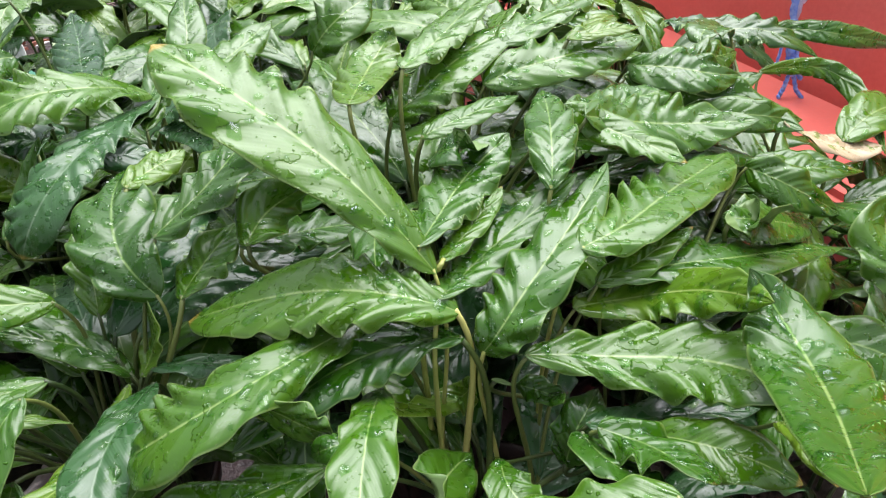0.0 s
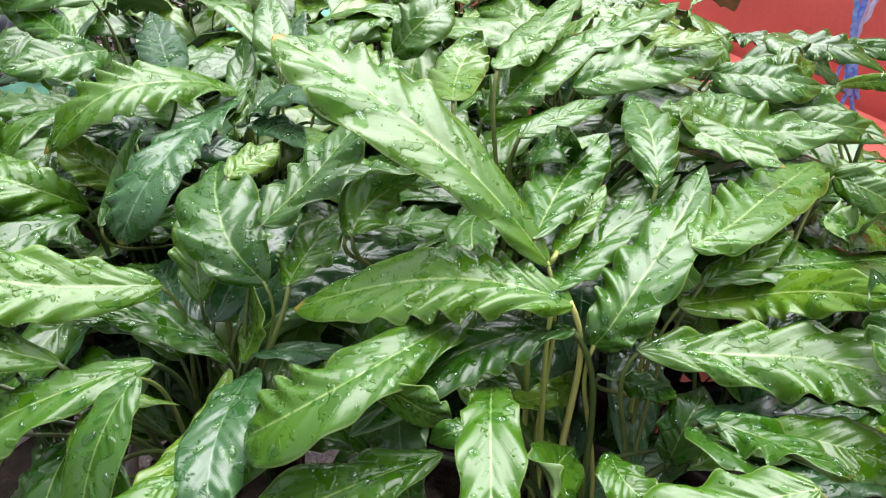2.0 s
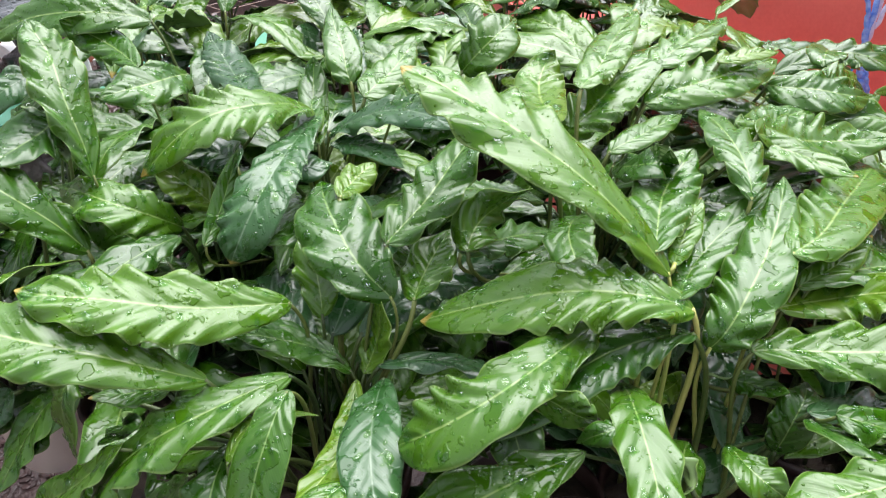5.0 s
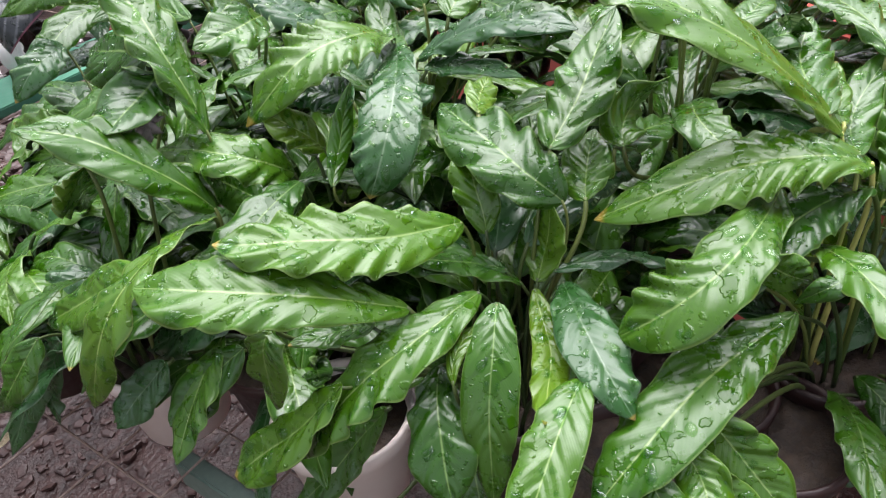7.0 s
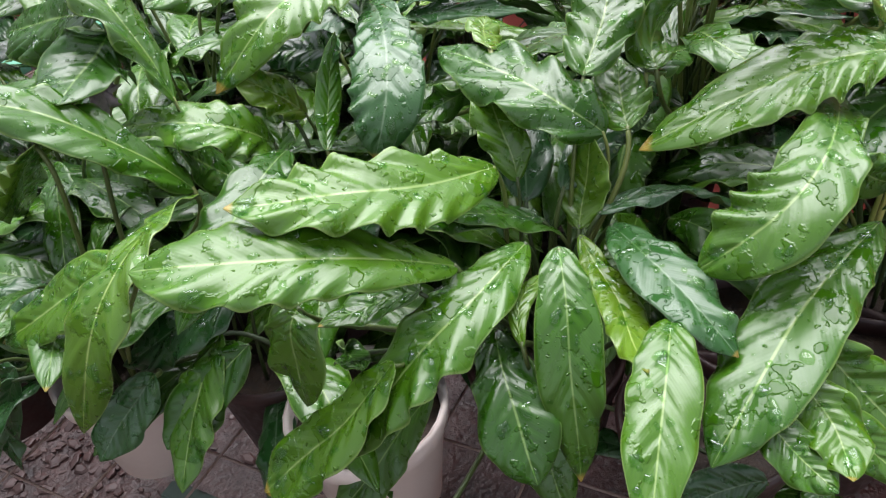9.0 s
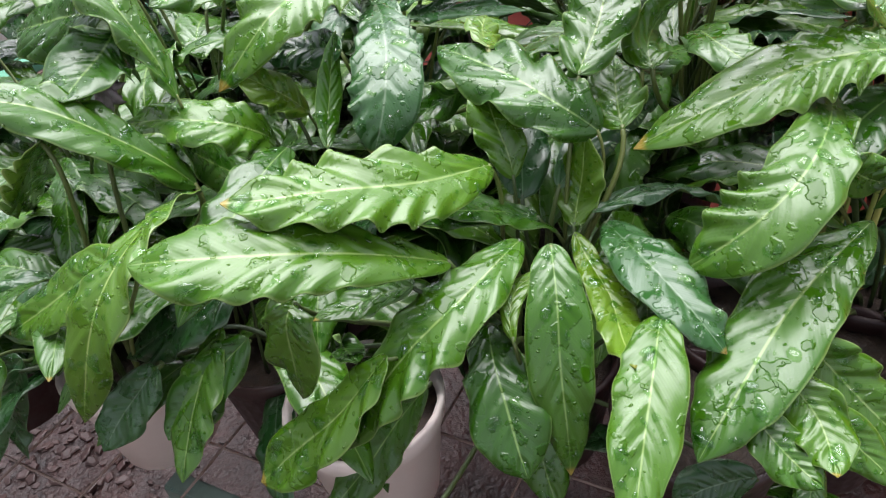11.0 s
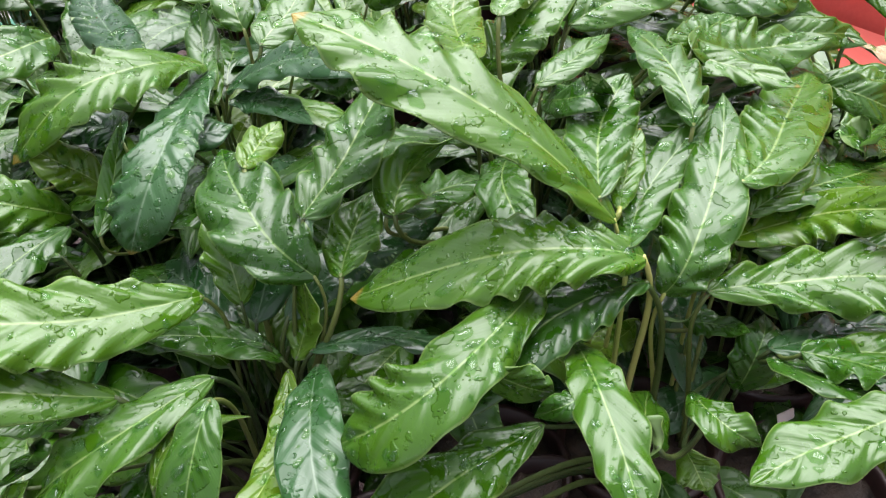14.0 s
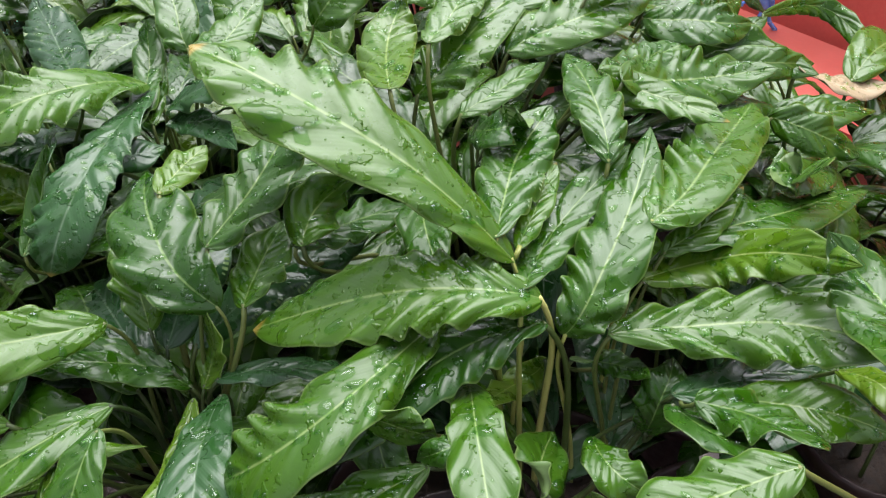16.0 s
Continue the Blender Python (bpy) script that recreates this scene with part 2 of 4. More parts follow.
def blade(base, mid, tip, width, roll, out, rng, n=30, m=10, wave=1.0, blunt=False):
    """The points of a leaf blade: rows along the midrib, columns from edge to edge. out: the way in which it leans, seen from above."""
    base, mid, tip = (np.array(p, float) for p in (base, mid, tip))
    ctrl = 2 * mid - 0.5 * (base + tip)
    length = np.linalg.norm(mid - base) + np.linalg.norm(tip - mid)
    u = np.linspace(0, 1, n + 1)[:, None]
    spine = (1 - u) ** 2 * base + 2 * u * (1 - u) * ctrl + u ** 2 * tip
    tan = 2 * (1 - u) * (ctrl - base) + 2 * u * (tip - ctrl)
    tan /= np.linalg.norm(tan, axis=1)[:, None]
    h = unit(np.array([out[0], out[1], 0.0]))
    side0 = np.cross(h, (0, 0, 1))
    nrm = np.cross(side0[None], tan)
    nrm /= np.linalg.norm(nrm, axis=1)[:, None]
    side = np.cross(tan, nrm)
    twist = radians(roll) + rng.uniform(-0.45, 0.45) * (u - 0.5)
    side, nrm = side * np.cos(twist) + nrm * np.sin(twist), nrm * np.cos(twist) - side * np.sin(twist)
    uu = u[:, 0]
    # a strap, rounded at the stalk, that narrows slowly to a short point
    prof = uu ** rng.uniform(0.36, 0.54) * (1 - uu ** (rng.uniform(2.1, 3.2) + (3.0 if blunt else 0.0))) ** 0.92
    prof[-1] = 0.0
    prof = np.maximum(prof, 0.014) / prof.max()
    half = 0.5 * width
    v = np.linspace(-1, 1, m + 1)[None]
    av = np.abs(v)
    waves = float(np.clip(length / rng.uniform(0.033, 0.048), 3.0, 8.0))
    ph = rng.uniform(0, 6.28, 6)
    grow = np.clip(np.minimum(uu * 6, (1 - uu) * 7), 0, 1)[:, None]
    left = (v < 0)
    phase = np.where(left, ph[0], ph[1])
    warp = u + 0.060 * np.sin(4.3 * u + phase) + 0.034 * np.sin(10 * u + 2 * phase)
    slant = 1.25 * half / length
    cyc = 2 * np.pi * waves * (warp - slant * av) + phase
    ripple = np.sin(cyc) + 0.07 * np.sin(2 * cyc + ph[2]) + 0.22 * np.sin(0.47 * cyc + ph[3])
    mag = 0.72 + 0.52 * np.sin(4.4 * u + np.where(left, ph[3], ph[4])) + 0.20 * np.sin(9.0 * u + phase)
    lift = wave * mag * width * (0.020 * av ** 0.9 + 0.068 * av ** 2.5) * ripple * grow
    fold = u + 0.02 * np.sin(7 * u + np.where(left, ph[4], ph[2])) - 1.15 * slant * av ** 0.9
    patch = 0.5 + 0.5 * np.sin(6.0 * u + 2.4 * v + ph[1])
    veins = wave * width * (0.0062 * patch * np.sin(2 * np.pi * max(3.0, length / rng.uniform(0.016, 0.024)) * fold + phase) + 0.002 * np.sin(2 * np.pi * length / 0.0085 * fold)) * np.sin(np.pi * av ** 0.8) * grow
    keel = width * (0.13 * av - 0.15 * av ** 2.2 + 0.035 * v * np.sin(2 * np.pi * u * rng.uniform(1.2, 2.2) + ph[0]))
    lobe = np.sqrt(0.05 + 0.5 + 0.5 * np.sin(cyc + 1.2))
    scallop = 1 + wave * mag * (0.16 * (lobe - 0.68) + 0.012 * np.sin(1.7 * cyc + ph[5])) * grow * av ** 1.5
    across = v * half * prof[:, None] * scallop
    z = (lift + veins + keel) * np.minimum(1, prof[:, None] * 1.3)
    bend = length * 0.016 * np.sin(2 * np.pi * u * rng.uniform(0.8, 1.4) + ph[5]) * np.sin(np.pi * u)
    fwd = 0.12 * half * av * prof[:, None] + 0.015 * half * wave * av * np.cos(cyc) * grow
    pts = (spine[:, None] + side[:, None] * (across + bend * rng.uniform(-1, 1))[..., None]
           + nrm[:, None] * z[..., None] + tan[:, None] * fwd[..., None])
    return pts, nrm, u, v, tan


def blade_mesh(name, pts, nrm, u, v, mat, thick=0.0007, under=None):
    """A closed leaf: upper sheet, underside and the rim between them."""
    n, m = pts.shape[0], pts.shape[1]
    low = pts - nrm[:, None] * thick
    verts = np.concatenate([pts.reshape(-1, 3), low.reshape(-1, 3)])
    uv1 = np.stack([np.broadcast_to(u, (n, m)), np.broadcast_to(v * 0.5 + 0.5, (n, m))], -1).reshape(-1, 2)
    uvs = np.concatenate([uv1, uv1])
    i = np.arange(n * m).reshape(n, m)
    a, b, c, d = i[:-1, :-1].ravel(), i[1:, :-1].ravel(), i[1:, 1:].ravel(), i[:-1, 1:].ravel()
    top = np.stack([a, b, c, d], 1)
    k = n * m
    bot = np.stack([d + k, c + k, b + k, a + k], 1)
    rim = []
    for col in (0, m - 1):
        e = i[:, col]
        q = np.stack([e[:-1], e[:-1] + k, e[1:] + k, e[1:]], 1)
        rim.append(q if col == 0 else q[:, ::-1])
    # the side that faces along the normals is the upper one
    probe = np.cross(verts[top[len(top) // 2, 1]] - verts[top[len(top) // 2, 0]], verts[top[len(top) // 2, 3]] - verts[top[len(top) // 2, 0]])
    if probe @ nrm[n // 2] < 0:
        top, bot, rim = top[:, ::-1], bot[:, ::-1], [r[:, ::-1] for r in rim]
    faces = np.concatenate([top, bot, *rim]).tolist()
    fm = [0] * len(top) + [1] * len(bot) + [0] * (len(rim[0]) * 2)
    return mesh_of(name, verts, faces, [mat, under or M_UNDER], uvs, fm)


def tube(points, radii, sides=8):
    """Verts and faces of a tapering tube along points."""
    pts = np.array(points, float)
    tan = np.gradient(pts, axis=0)
    tan /= np.linalg.norm(tan, axis=1)[:, None]
    ref = np.array((0.31, 0.83, 0.47)) if abs(tan[0] @ (0.31, 0.83, 0.47)) < 0.9 else np.array((1.0, 0, 0))
    verts, faces = [], []
    for p, t, r in zip(pts, tan, radii):
        a = unit(np.cross(t, ref))
        b = np.cross(t, a)
        for k in range(sides):
            w = 2 * np.pi * k / sides
            verts.append(p + r * (a * np.cos(w) + b * np.sin(w)))
    for i in range(len(pts) - 1):
        for k in range(sides):
            k2 = (k + 1) % sides
            faces.append((i * sides + k, i * sides + k2, (i + 1) * sides + k2, (i + 1) * sides + k))
    faces.append(tuple(range(sides))[::-1])
    faces.append(tuple((len(pts) - 1) * sides + k for k in range(sides)))
    return verts, faces


def bezier(a, b, c, d, n):
    s = np.linspace(0, 1, n)[:, None]
    a, b, c, d = (np.array(p, float) for p in (a, b, c, d))
    return (1 - s) ** 3 * a + 3 * s * (1 - s) ** 2 * b + 3 * s * s * (1 - s) * c + s ** 3 * d


def lathe(profile, sides=28):
    """Verts and faces of a turned shape from (radius, height) pairs."""
    verts, faces = [], []
    for r, z in profile:
        for k in range(sides):
            w = 2 * np.pi * k / sides
            verts.append((r * np.cos(w), r * np.sin(w), z))
    for i in range(len(profile) - 1):
        for k in range(sides):
            k2 = (k + 1) % sides
            faces.append((i * sides + k, i * sides + k2, (i + 1) * sides + k2, (i + 1) * sides + k))
    return verts, faces


BENCH = 0.098
POT = [(0.0, 0.004), (0.050, 0.004), (0.052, 0.0), (0.056, 0.0), (0.071, 0.108), (0.075, 0.110), (0.077, 0.128), (0.074, 0.131), (0.070, 0.128), (0.066, 0.100)]


def lumpy_disc(r, z, seed, rings=7, sides=26, lump=0.006):
    rng = random.Random(seed)
    verts, faces = [(0, 0, z)], []
    for i in range(1, rings + 1):
        for k in range(sides):
            w = 2 * math.pi * k / sides
            verts.append((r * i / rings * math.cos(w), r * i / rings * math.sin(w), z + (rng.uniform(-lump, lump) if i < rings else 0)))
    for k in range(sides):
        faces.append((0, 1 + k, 1 + (k + 1) % sides))
    for i in range(rings - 1):
        for k in range(sides):
            a, b = 1 + i * sides + k, 1 + i * sides + (k + 1) % sides
            faces.append((a, a + sides, b + sides, b))
    return verts, faces


_pot_mesh = {}


def plant(crown, pot="brown", label=""):
    """A potted plant: an Empty at the pot's foot, with pot and soil; leaf() adds the leaves."""
    ob = new("potted_plant")
    ob.location = (crown[0], crown[1], BENCH)
    tagged(ob, label or f"rain-wet foliage plant with glossy wavy green leaves in a {pot} pot", "plant", "foliage plants on the bench")
    if not _pot_mesh:
        for key, mat in (("cream", M_CREAM), ("terracotta", M_TERRA), ("brown", M_DARKPOT)):
            v, f = lathe(POT)
            _pot_mesh[key] = mesh_of("pot", v, f, [mat])
        v, f = lumpy_disc(0.069, 0.112, 5)
        _pot_mesh["soil"] = mesh_of("soil", v, f, [M_SOIL])
    part("pot", _pot_mesh[pot], ob, f"{pot} pot")
    part("soil", _pot_mesh["soil"], ob)
    return ob


_count = [0]


def drops_on(pts, nrm, rng, number, size=1.0):
    """Rain drops lying on a blade: flattened, uneven domes."""
    n, m = pts.shape[0], pts.shape[1]
    verts, faces = [], []
    for _ in range(number):
        i, j = rng.integers(4, n - 4), rng.integers(2, m - 2)
        p = pts[i, j]
        t1 = unit(pts[i + 1, j] - pts[i - 1, j])
        t2 = unit(pts[i, j + 1] - pts[i, j - 1])
        up = unit(np.cross(t1, t2))
        if up @ nrm[i] < 0:
            up, t2 = -up, -t2
        r = size * rng.choice((0.0012, 0.0020, 0.0032, 0.0052), p=(0.35, 0.32, 0.22, 0.11))
        long = rng.uniform(0.8, 2.0)
        turn = rng.uniform(0, 3.14)
        e1, e2 = t1 * np.cos(turn) + t2 * np.sin(turn), t2 * np.cos(turn) - t1 * np.sin(turn)
        start = len(verts)
        wob = rng.uniform(0.7, 1.25, 10)
        for hgt, rad in ((-0.06, 1.0), (0.20, 0.90), (0.40, 0.55)):
            for k in range(10):
                w = 2 * np.pi * k / 10
                verts.append(p + r * (rad * wob[k] * (long * np.cos(w) * e1 + np.sin(w) * e2) + hgt * up))
        verts.append(p + r * 0.46 * up)
        for ring in range(2):
            for k in range(10):
                k2 = (k + 1) % 10
                a = start + ring * 10
                faces.append((a + k, a + k2, a + 10 + k2, a + 10 + k))
        for k in range(10):
            faces.append((start + 20 + k, start + 20 + (k + 1) % 10, start + 30))
    return verts, faces


def stalk_mesh(base, tan, foot, rng, thick=0.0026):
    base, foot = np.array(base, float), np.array(foot, float)
    d = np.linalg.norm(base - foot)
    rise = max(0.0, base[2] - foot[2])
    path = bezier(foot, foot + (base - foot) * (0.10, 0.10, 0) + np.array((0, 0, 0.62 * rise)), base - tan * min(0.42 * d, 0.03) + np.array((0, 0, -0.16 * d)), base + tan * 0.004, 16)
    return tube(path, np.linspace(thick * 1.25, thick * 0.85, 16), 8)


def leaf(owner, base, mid, tip, width, roll, tone, wave=1.0, drops=34, mat=None, stem=None, fine=False, blunt=False):
    """One leaf of a plant with its stalk and the rain drops on it, given by where its midrib begins, its middle and its tip."""
    _count[0] += 1
    rng = np.random.default_rng(_count[0])
    o = np.array(owner.location)
    base, mid, tip = (np.array(p, float) - o for p in (base, mid, tip))
    out = (tip - base) + 0.4 * mid
    pts, nrm, u, v, tan = blade(base, mid, tip, width, roll, out, rng, 80 if fine else 54, 18 if fine else 10, wave, blunt)
    if fine:
        drops = 70
    ob = part("leaf", blade_mesh("leaf", pts, nrm, u, v, mat or LEAF[tone], under=mat), owner)
    away = base[:2] * min(1.0, 0.038 / max(np.linalg.norm(base[:2]), 1e-6))
    foot = np.array((away[0] + rng.uniform(-0.018, 0.018), away[1] + rng.uniform(-0.018, 0.018), 0.108))
    if stem is not None:
        foot = np.array(stem, float) - o
    vs, fs = stalk_mesh(base, tan[0], foot, rng, rng.uniform(0.0016, 0.0027))
    # stalks lower down or off p1 take a copy with shade in its colour
    part("stalk", mesh_of("stalk", vs, fs, [M_STALK if mid[2] + o[2] > 0.46 and owner is p1 else M_STALK_HALF_SHADE if base[2] + o[2] > 0.41 else M_STALK_SHADE]), owner)
    number = int(round(drops * min(1.0, width * (np.linalg.norm(mid - base) + np.linalg.norm(tip - mid)) / 0.015)))
    if number:
        vs, fs = drops_on(pts, nrm, rng, number)
        tagged(part("rain_water", mesh_of("rain_water", vs, fs, [M_WATER]), ob), kind="stuff")
    return ob


def wild_leaves(owner, number, seed, rise=(0.12, 0.24), size=(0.15, 0.22), tones=(0, 0, 1, 1, 2, 3), arc=(0, 6.283)):
    """Leaves that spread round the crown in all directions."""
    rng = np.random.default_rng(seed)
    o = np.array(owner.location)
    for k in range(number):
        az = arc[0] + (arc[1] - arc[0]) * (k + rng.uniform(-0.3, 0.3)) / number
        d = np.array((math.cos(az), math.sin(az), 0.0))
        height = rng.uniform(*rise)
        base = o + d * rng.uniform(0.02, 0.06) + np.array((0, 0, height))
        length = 1.08 * rng.uniform(*size)
        lift = rng.uniform(-0.1, 0.5)
        mid = base + length * 0.5 * unit(d + np.array((rng.uniform(-0.2, 0.2), rng.uniform(-0.2, 0.2), lift)))
        tip = mid + length * 0.5 * unit(d + np.array((rng.uniform(-0.3, 0.3), rng.uniform(-0.3, 0.3), lift - rng.uniform(0.4, 0.9))))
        leaf(owner, base, mid, tip, length * rng.uniform(0.24, 0.30), rng.uniform(-30, 30), int(rng.choice(tones)), wave=0.85, drops=12)


# ---- the ground, bench and wall ----
def block(name, centre, size, turn, mat, parent=None, label="", bevel=0.003):
    bm = bmesh.new()
    bmesh.ops.create_cube(bm, size=1.0, matrix=Matrix.Diagonal((*size, 1)))
    bmesh.ops.bevel(bm, geom=bm.edges[:], offset=bevel, segments=2, affect="EDGES")
    me = bpy.data.meshes.new(name)
    bm.to_mesh(me)
    bm.free()
    me.materials.append(mat)
    ob = new(name, me)
    ob.matrix_world = pose(*centre, 0, 0, turn)
    if parent:
        ob.parent = parent
    return tagged(ob, label)


GROUND = -0.75
N = 150
gx = np.sinh(np.linspace(-4.2, 4.2, N)) * 1.4 - 0.6
gy = np.sinh(np.linspace(-4.2, 4.2, N)) * 1.4 + 1.0
gv = [(x, y, GROUND + 0.03 * noise.noise((x * 3, y * 3, 0)) + 0.012 * noise.noise((x * 11, y * 11, 3))) for y in gy for x in gx]
gf = [(j * N + i, j * N + i + 1, (j + 1) * N + i + 1, (j + 1) * N + i) for j in range(N - 1) for i in range(N - 1)]
tagged(new("ground", mesh_of("ground", gv, gf, [M_GROUND])), "wet reddish-brown bare ground under the bench", "ground", kind="structure")

rng = random.Random(4)
sv, sf = [], []
for k in range(5200):
    far = k % 7 > 0
    x, y = (rng.gauss(-2.15, 0.50), rng.gauss(3.15, 0.42)) if far else (rng.gauss(-1.30, 0.26), rng.gauss(1.50, 0.26))
    r = rng.choice((0.005, 0.008, 0.012, 0.018, 0.026)) * (1.0 if far else 0.6)
    z = GROUND + 0.03 * noise.noise((x * 3, y * 3, 0)) + 0.012 * noise.noise((x * 11, y * 11, 3)) + r * 0.1
    s0, turn, sides = len(sv), rng.uniform(0, 6.28), 5
    flat, long = rng.uniform(0.25, 0.6), rng.uniform(1.0, 1.9)
    rim = [(r * long * math.cos(a) * rng.uniform(0.7, 1.1), r * math.sin(a) * rng.uniform(0.7, 1.1)) for a in [q * 6.2832 / sides for q in range(sides)]]
    tx, ty = rng.uniform(-0.35, 0.35), rng.uniform(-0.35, 0.35)
    for h, c in ((-0.4, 1.0), (flat * 0.6, 1.0), (flat, 0.65)):
        for a, b in rim:
            px, py = a * math.cos(turn) - b * math.sin(turn), a * math.sin(turn) + b * math.cos(turn)
            sv.append((x + c * px, y + c * py, z + r * h + c * (px * tx + py * ty)))
    sf += [(s0 + q * 5 + k2, s0 + q * 5 + (k2 + 1) % 5, s0 + q * 5 + 5 + (k2 + 1) % 5, s0 + q * 5 + 5 + k2) for q in range(2) for k2 in range(5)]
    sf.append(tuple(s0 + 10 + k2 for k2 in range(5)))
tagged(new("gravel", mesh_of("gravel", sv, sf, [M_STONE], smooth=False)), "wet purple-brown slaty stones strewn on the ground", "gravel", kind="stuff")

# the bench: a welded wire top on a green steel frame, turned 46 degrees
TURN_B = 46.5
bench = new("wire_bench")
bench.matrix_world = pose(-0.787, 0.589, BENCH, 0, 0, TURN_B)
tagged(bench, "wire-mesh plant bench with a green painted steel frame", "bench")
wv, wf = [], []
for k in range(-14, 22):
    vs, fs = tube([(s, 0.108 * k, -0.003 + 0.0015 * math.sin(3 * s + k)) for s in np.linspace(-1.7, 2.6, 24)], [0.0017] * 24, 6)
    wf += [tuple(i + len(wv) for i in f) for f in fs]
    wv += vs
for k in range(-15, 24):
    vs, fs = tube([(0.108 * k, s, -0.006 + 0.0015 * math.sin(3 * s + k)) for s in np.linspace(-1.5, 2.3, 24)], [0.0017] * 24, 6)
    wf += [tuple(i + len(wv) for i in f) for f in fs]
    wv += vs
part("wire_mesh", mesh_of("wire_mesh", wv, wf, [M_WIRE]), bench, "thin rusty welded wire grid")

# green side rail of the frame, cross rails and legs
def rail(name, centre, size, label):
    ob = block(name, centre, size, 0, M_RAIL if name == "cross_rail" else M_BENCH, bench, label)
    return ob


rail("side_board", (0.45, 1.170, 0.011), (4.2, 0.178, 0.022), "green painted side board")
rail("cross_rail", (0.056, -0.785, -0.036), (0.024, 1.43, 0.050), "dull grey-green steel cross rail")
for lx in (-1.6, 2.4):
    for ly in (-1.35, 1.60):
        rail("leg", (lx, ly, -0.455), (0.035, 0.035, 0.78), "green steel leg")

# the red wall with its ledge
red_wall = block("wall_east", (0.763, 1.423, 0.00), (0.14, 3.4, 1.50), 23.5, M_RED, None, "", 0.01)
tagged(red_wall, "red painted wall behind the plants", "wall", kind="structure")
ledge = block("wall_ledge", (0.576, 1.341, -0.265), (0.26, 3.3, 0.97), 23.5, M_RED, None, "", 0.012)
tagged(ledge, "red painted ledge along the foot of the wall", "ledge", kind="structure")

# plain walls added out of view, to hold back low sky light
M_PLASTER = plain("grey_plaster", (0.20, 0.19, 0.17), (0.30, 0.29, 0.26), 0.8, 3.0, 0.002, 40.0)
for name, centre, size in (("wall_west_unseen", (-5.2, 1.6, 0.75), (0.15, 9.4, 3.06)), ("wall_north_unseen", (0.0, 6.4, 0.75), (10.5, 0.15, 3.06)), ("wall_far_east_unseen", (5.2, 1.6, 0.75), (0.15, 9.4, 3.06)), ("wall_south_unseen", (0.0, -3.2, 0.0), (10.5, 0.15, 1.56))):
    tagged(block(name, centre, size, 0, M_PLASTER), "plain grey wall added out of view to block low sky light", "wall", kind="structure")

# blue and white rope hanging at the wall
rope = tagged(new("rope"), "frayed blue and white nylon rope tied in a knot", "rope")
rope.location = (0.625, 1.370, 0.315)


def strand(points, r, mat, label=""):
    pts = np.array(points, float)
    s = np.linspace(0, len(pts) - 1, 30)
    k = np.clip(s.astype(int), 0, len(pts) - 2)
    f = (s - k)[:, None]
    f = f * f * (3 - 2 * f) * 0.4 + f * 0.6
    path = pts[k] * (1 - f) + pts[k + 1] * f
    path = path + 0.0012 * np.stack([np.sin(s * 21), np.cos(s * 19), np.sin(s * 23)], 1)
    vs, fs = tube(path, [r] * 30, 7)
    part("strand", mesh_of("strand", vs, fs, [mat]), rope, label)


strand([(-0.085, 0.03, 0.36), (-0.055, 0.015, 0.22), (-0.01, 0, 0.12), (0.0, 0, 0.04)], 0.0045, M_BLUE)
strand([(0.0, 0.02, 0.40), (0.004, 0, 0.2), (0.0, 0, 0.03)], 0.0055, M_BLUE)
strand([(0.012, 0.02, 0.40), (0.012, 0, 0.22), (0.006, 0, 0.05)], 0.0045, M_PALE)
strand([(0.05, 0.02, 0.42), (0.045, 0, 0.2), (0.012, 0, 0.08)], 0.0045, M_PALE)
strand([(0.0, 0, 0.05), (0.006, -0.006, 0.0), (0.015, -0.008, -0.05)], 0.0090, M_BLUE)
strand([(0.008, -0.004, 0.04), (0.016, -0.01, -0.01), (0.034, -0.01, -0.06)], 0.0050, M_BLUE)
strand([(-0.006, 0.0, 0.03), (-0.012, 0, -0.03), (-0.028, 0, -0.045), (-0.032, 0, -0.036)], 0.0030, M_BLUE)
strand([(0.012, -0.008, -0.05), (0.006, -0.012, -0.075), (-0.002, -0.014, -0.095)], 0.0040, M_BLUE)
strand([(0.020, -0.008, -0.05), (0.030, -0.012, -0.08), (0.044, -0.014, -0.095)], 0.0040, M_BLUE)

# ---- the plants ----
p1 = plant((0.045, 0.440, 0.1))
p2 = plant((-0.295, 0.475, 0.1))
p3 = plant((-0.350, 0.870, 0.1))
p4 = plant((-0.450, 0.700, 0.1))
p5 = plant((-0.560, 0.990, 0.1))
p6 = plant((-0.010, 0.740, 0.1))
p7 = plant((0.215, 0.530, 0.1))
p8 = plant((0.330, 0.230, 0.1))
p9 = plant((-0.690, 0.640, 0.1), "cream")
p10 = plant((0.420, 0.760, 0.1))
p11 = plant((-0.740, 0.900, 0.1))
p13 = plant((-0.470, 0.480, 0.1), "cream")
leaf(p1, (0.009, 0.455, 0.480), (-0.091, 0.500, 0.574), (-0.213, 0.573, 0.623), 0.088, 5, 1, wave=1.05, fine=True, blunt=True)
leaf(p1, (0.026, 0.432, 0.461), (-0.071, 0.435, 0.480), (-0.202, 0.478, 0.419), 0.075, 10, 1, wave=1.0, fine=True, blunt=True)
leaf(p1, (-0.047, 0.443, 0.446), (-0.145, 0.352, 0.445), (-0.219, 0.362, 0.385), 0.066, 5, 1, wave=1.0, fine=True, blunt=True)
leaf(p1, (0.029, 0.427, 0.440), (-0.048, 0.405, 0.440), (-0.137, 0.353, 0.400), 0.056, 5, 0, wave=1.0, fine=True)
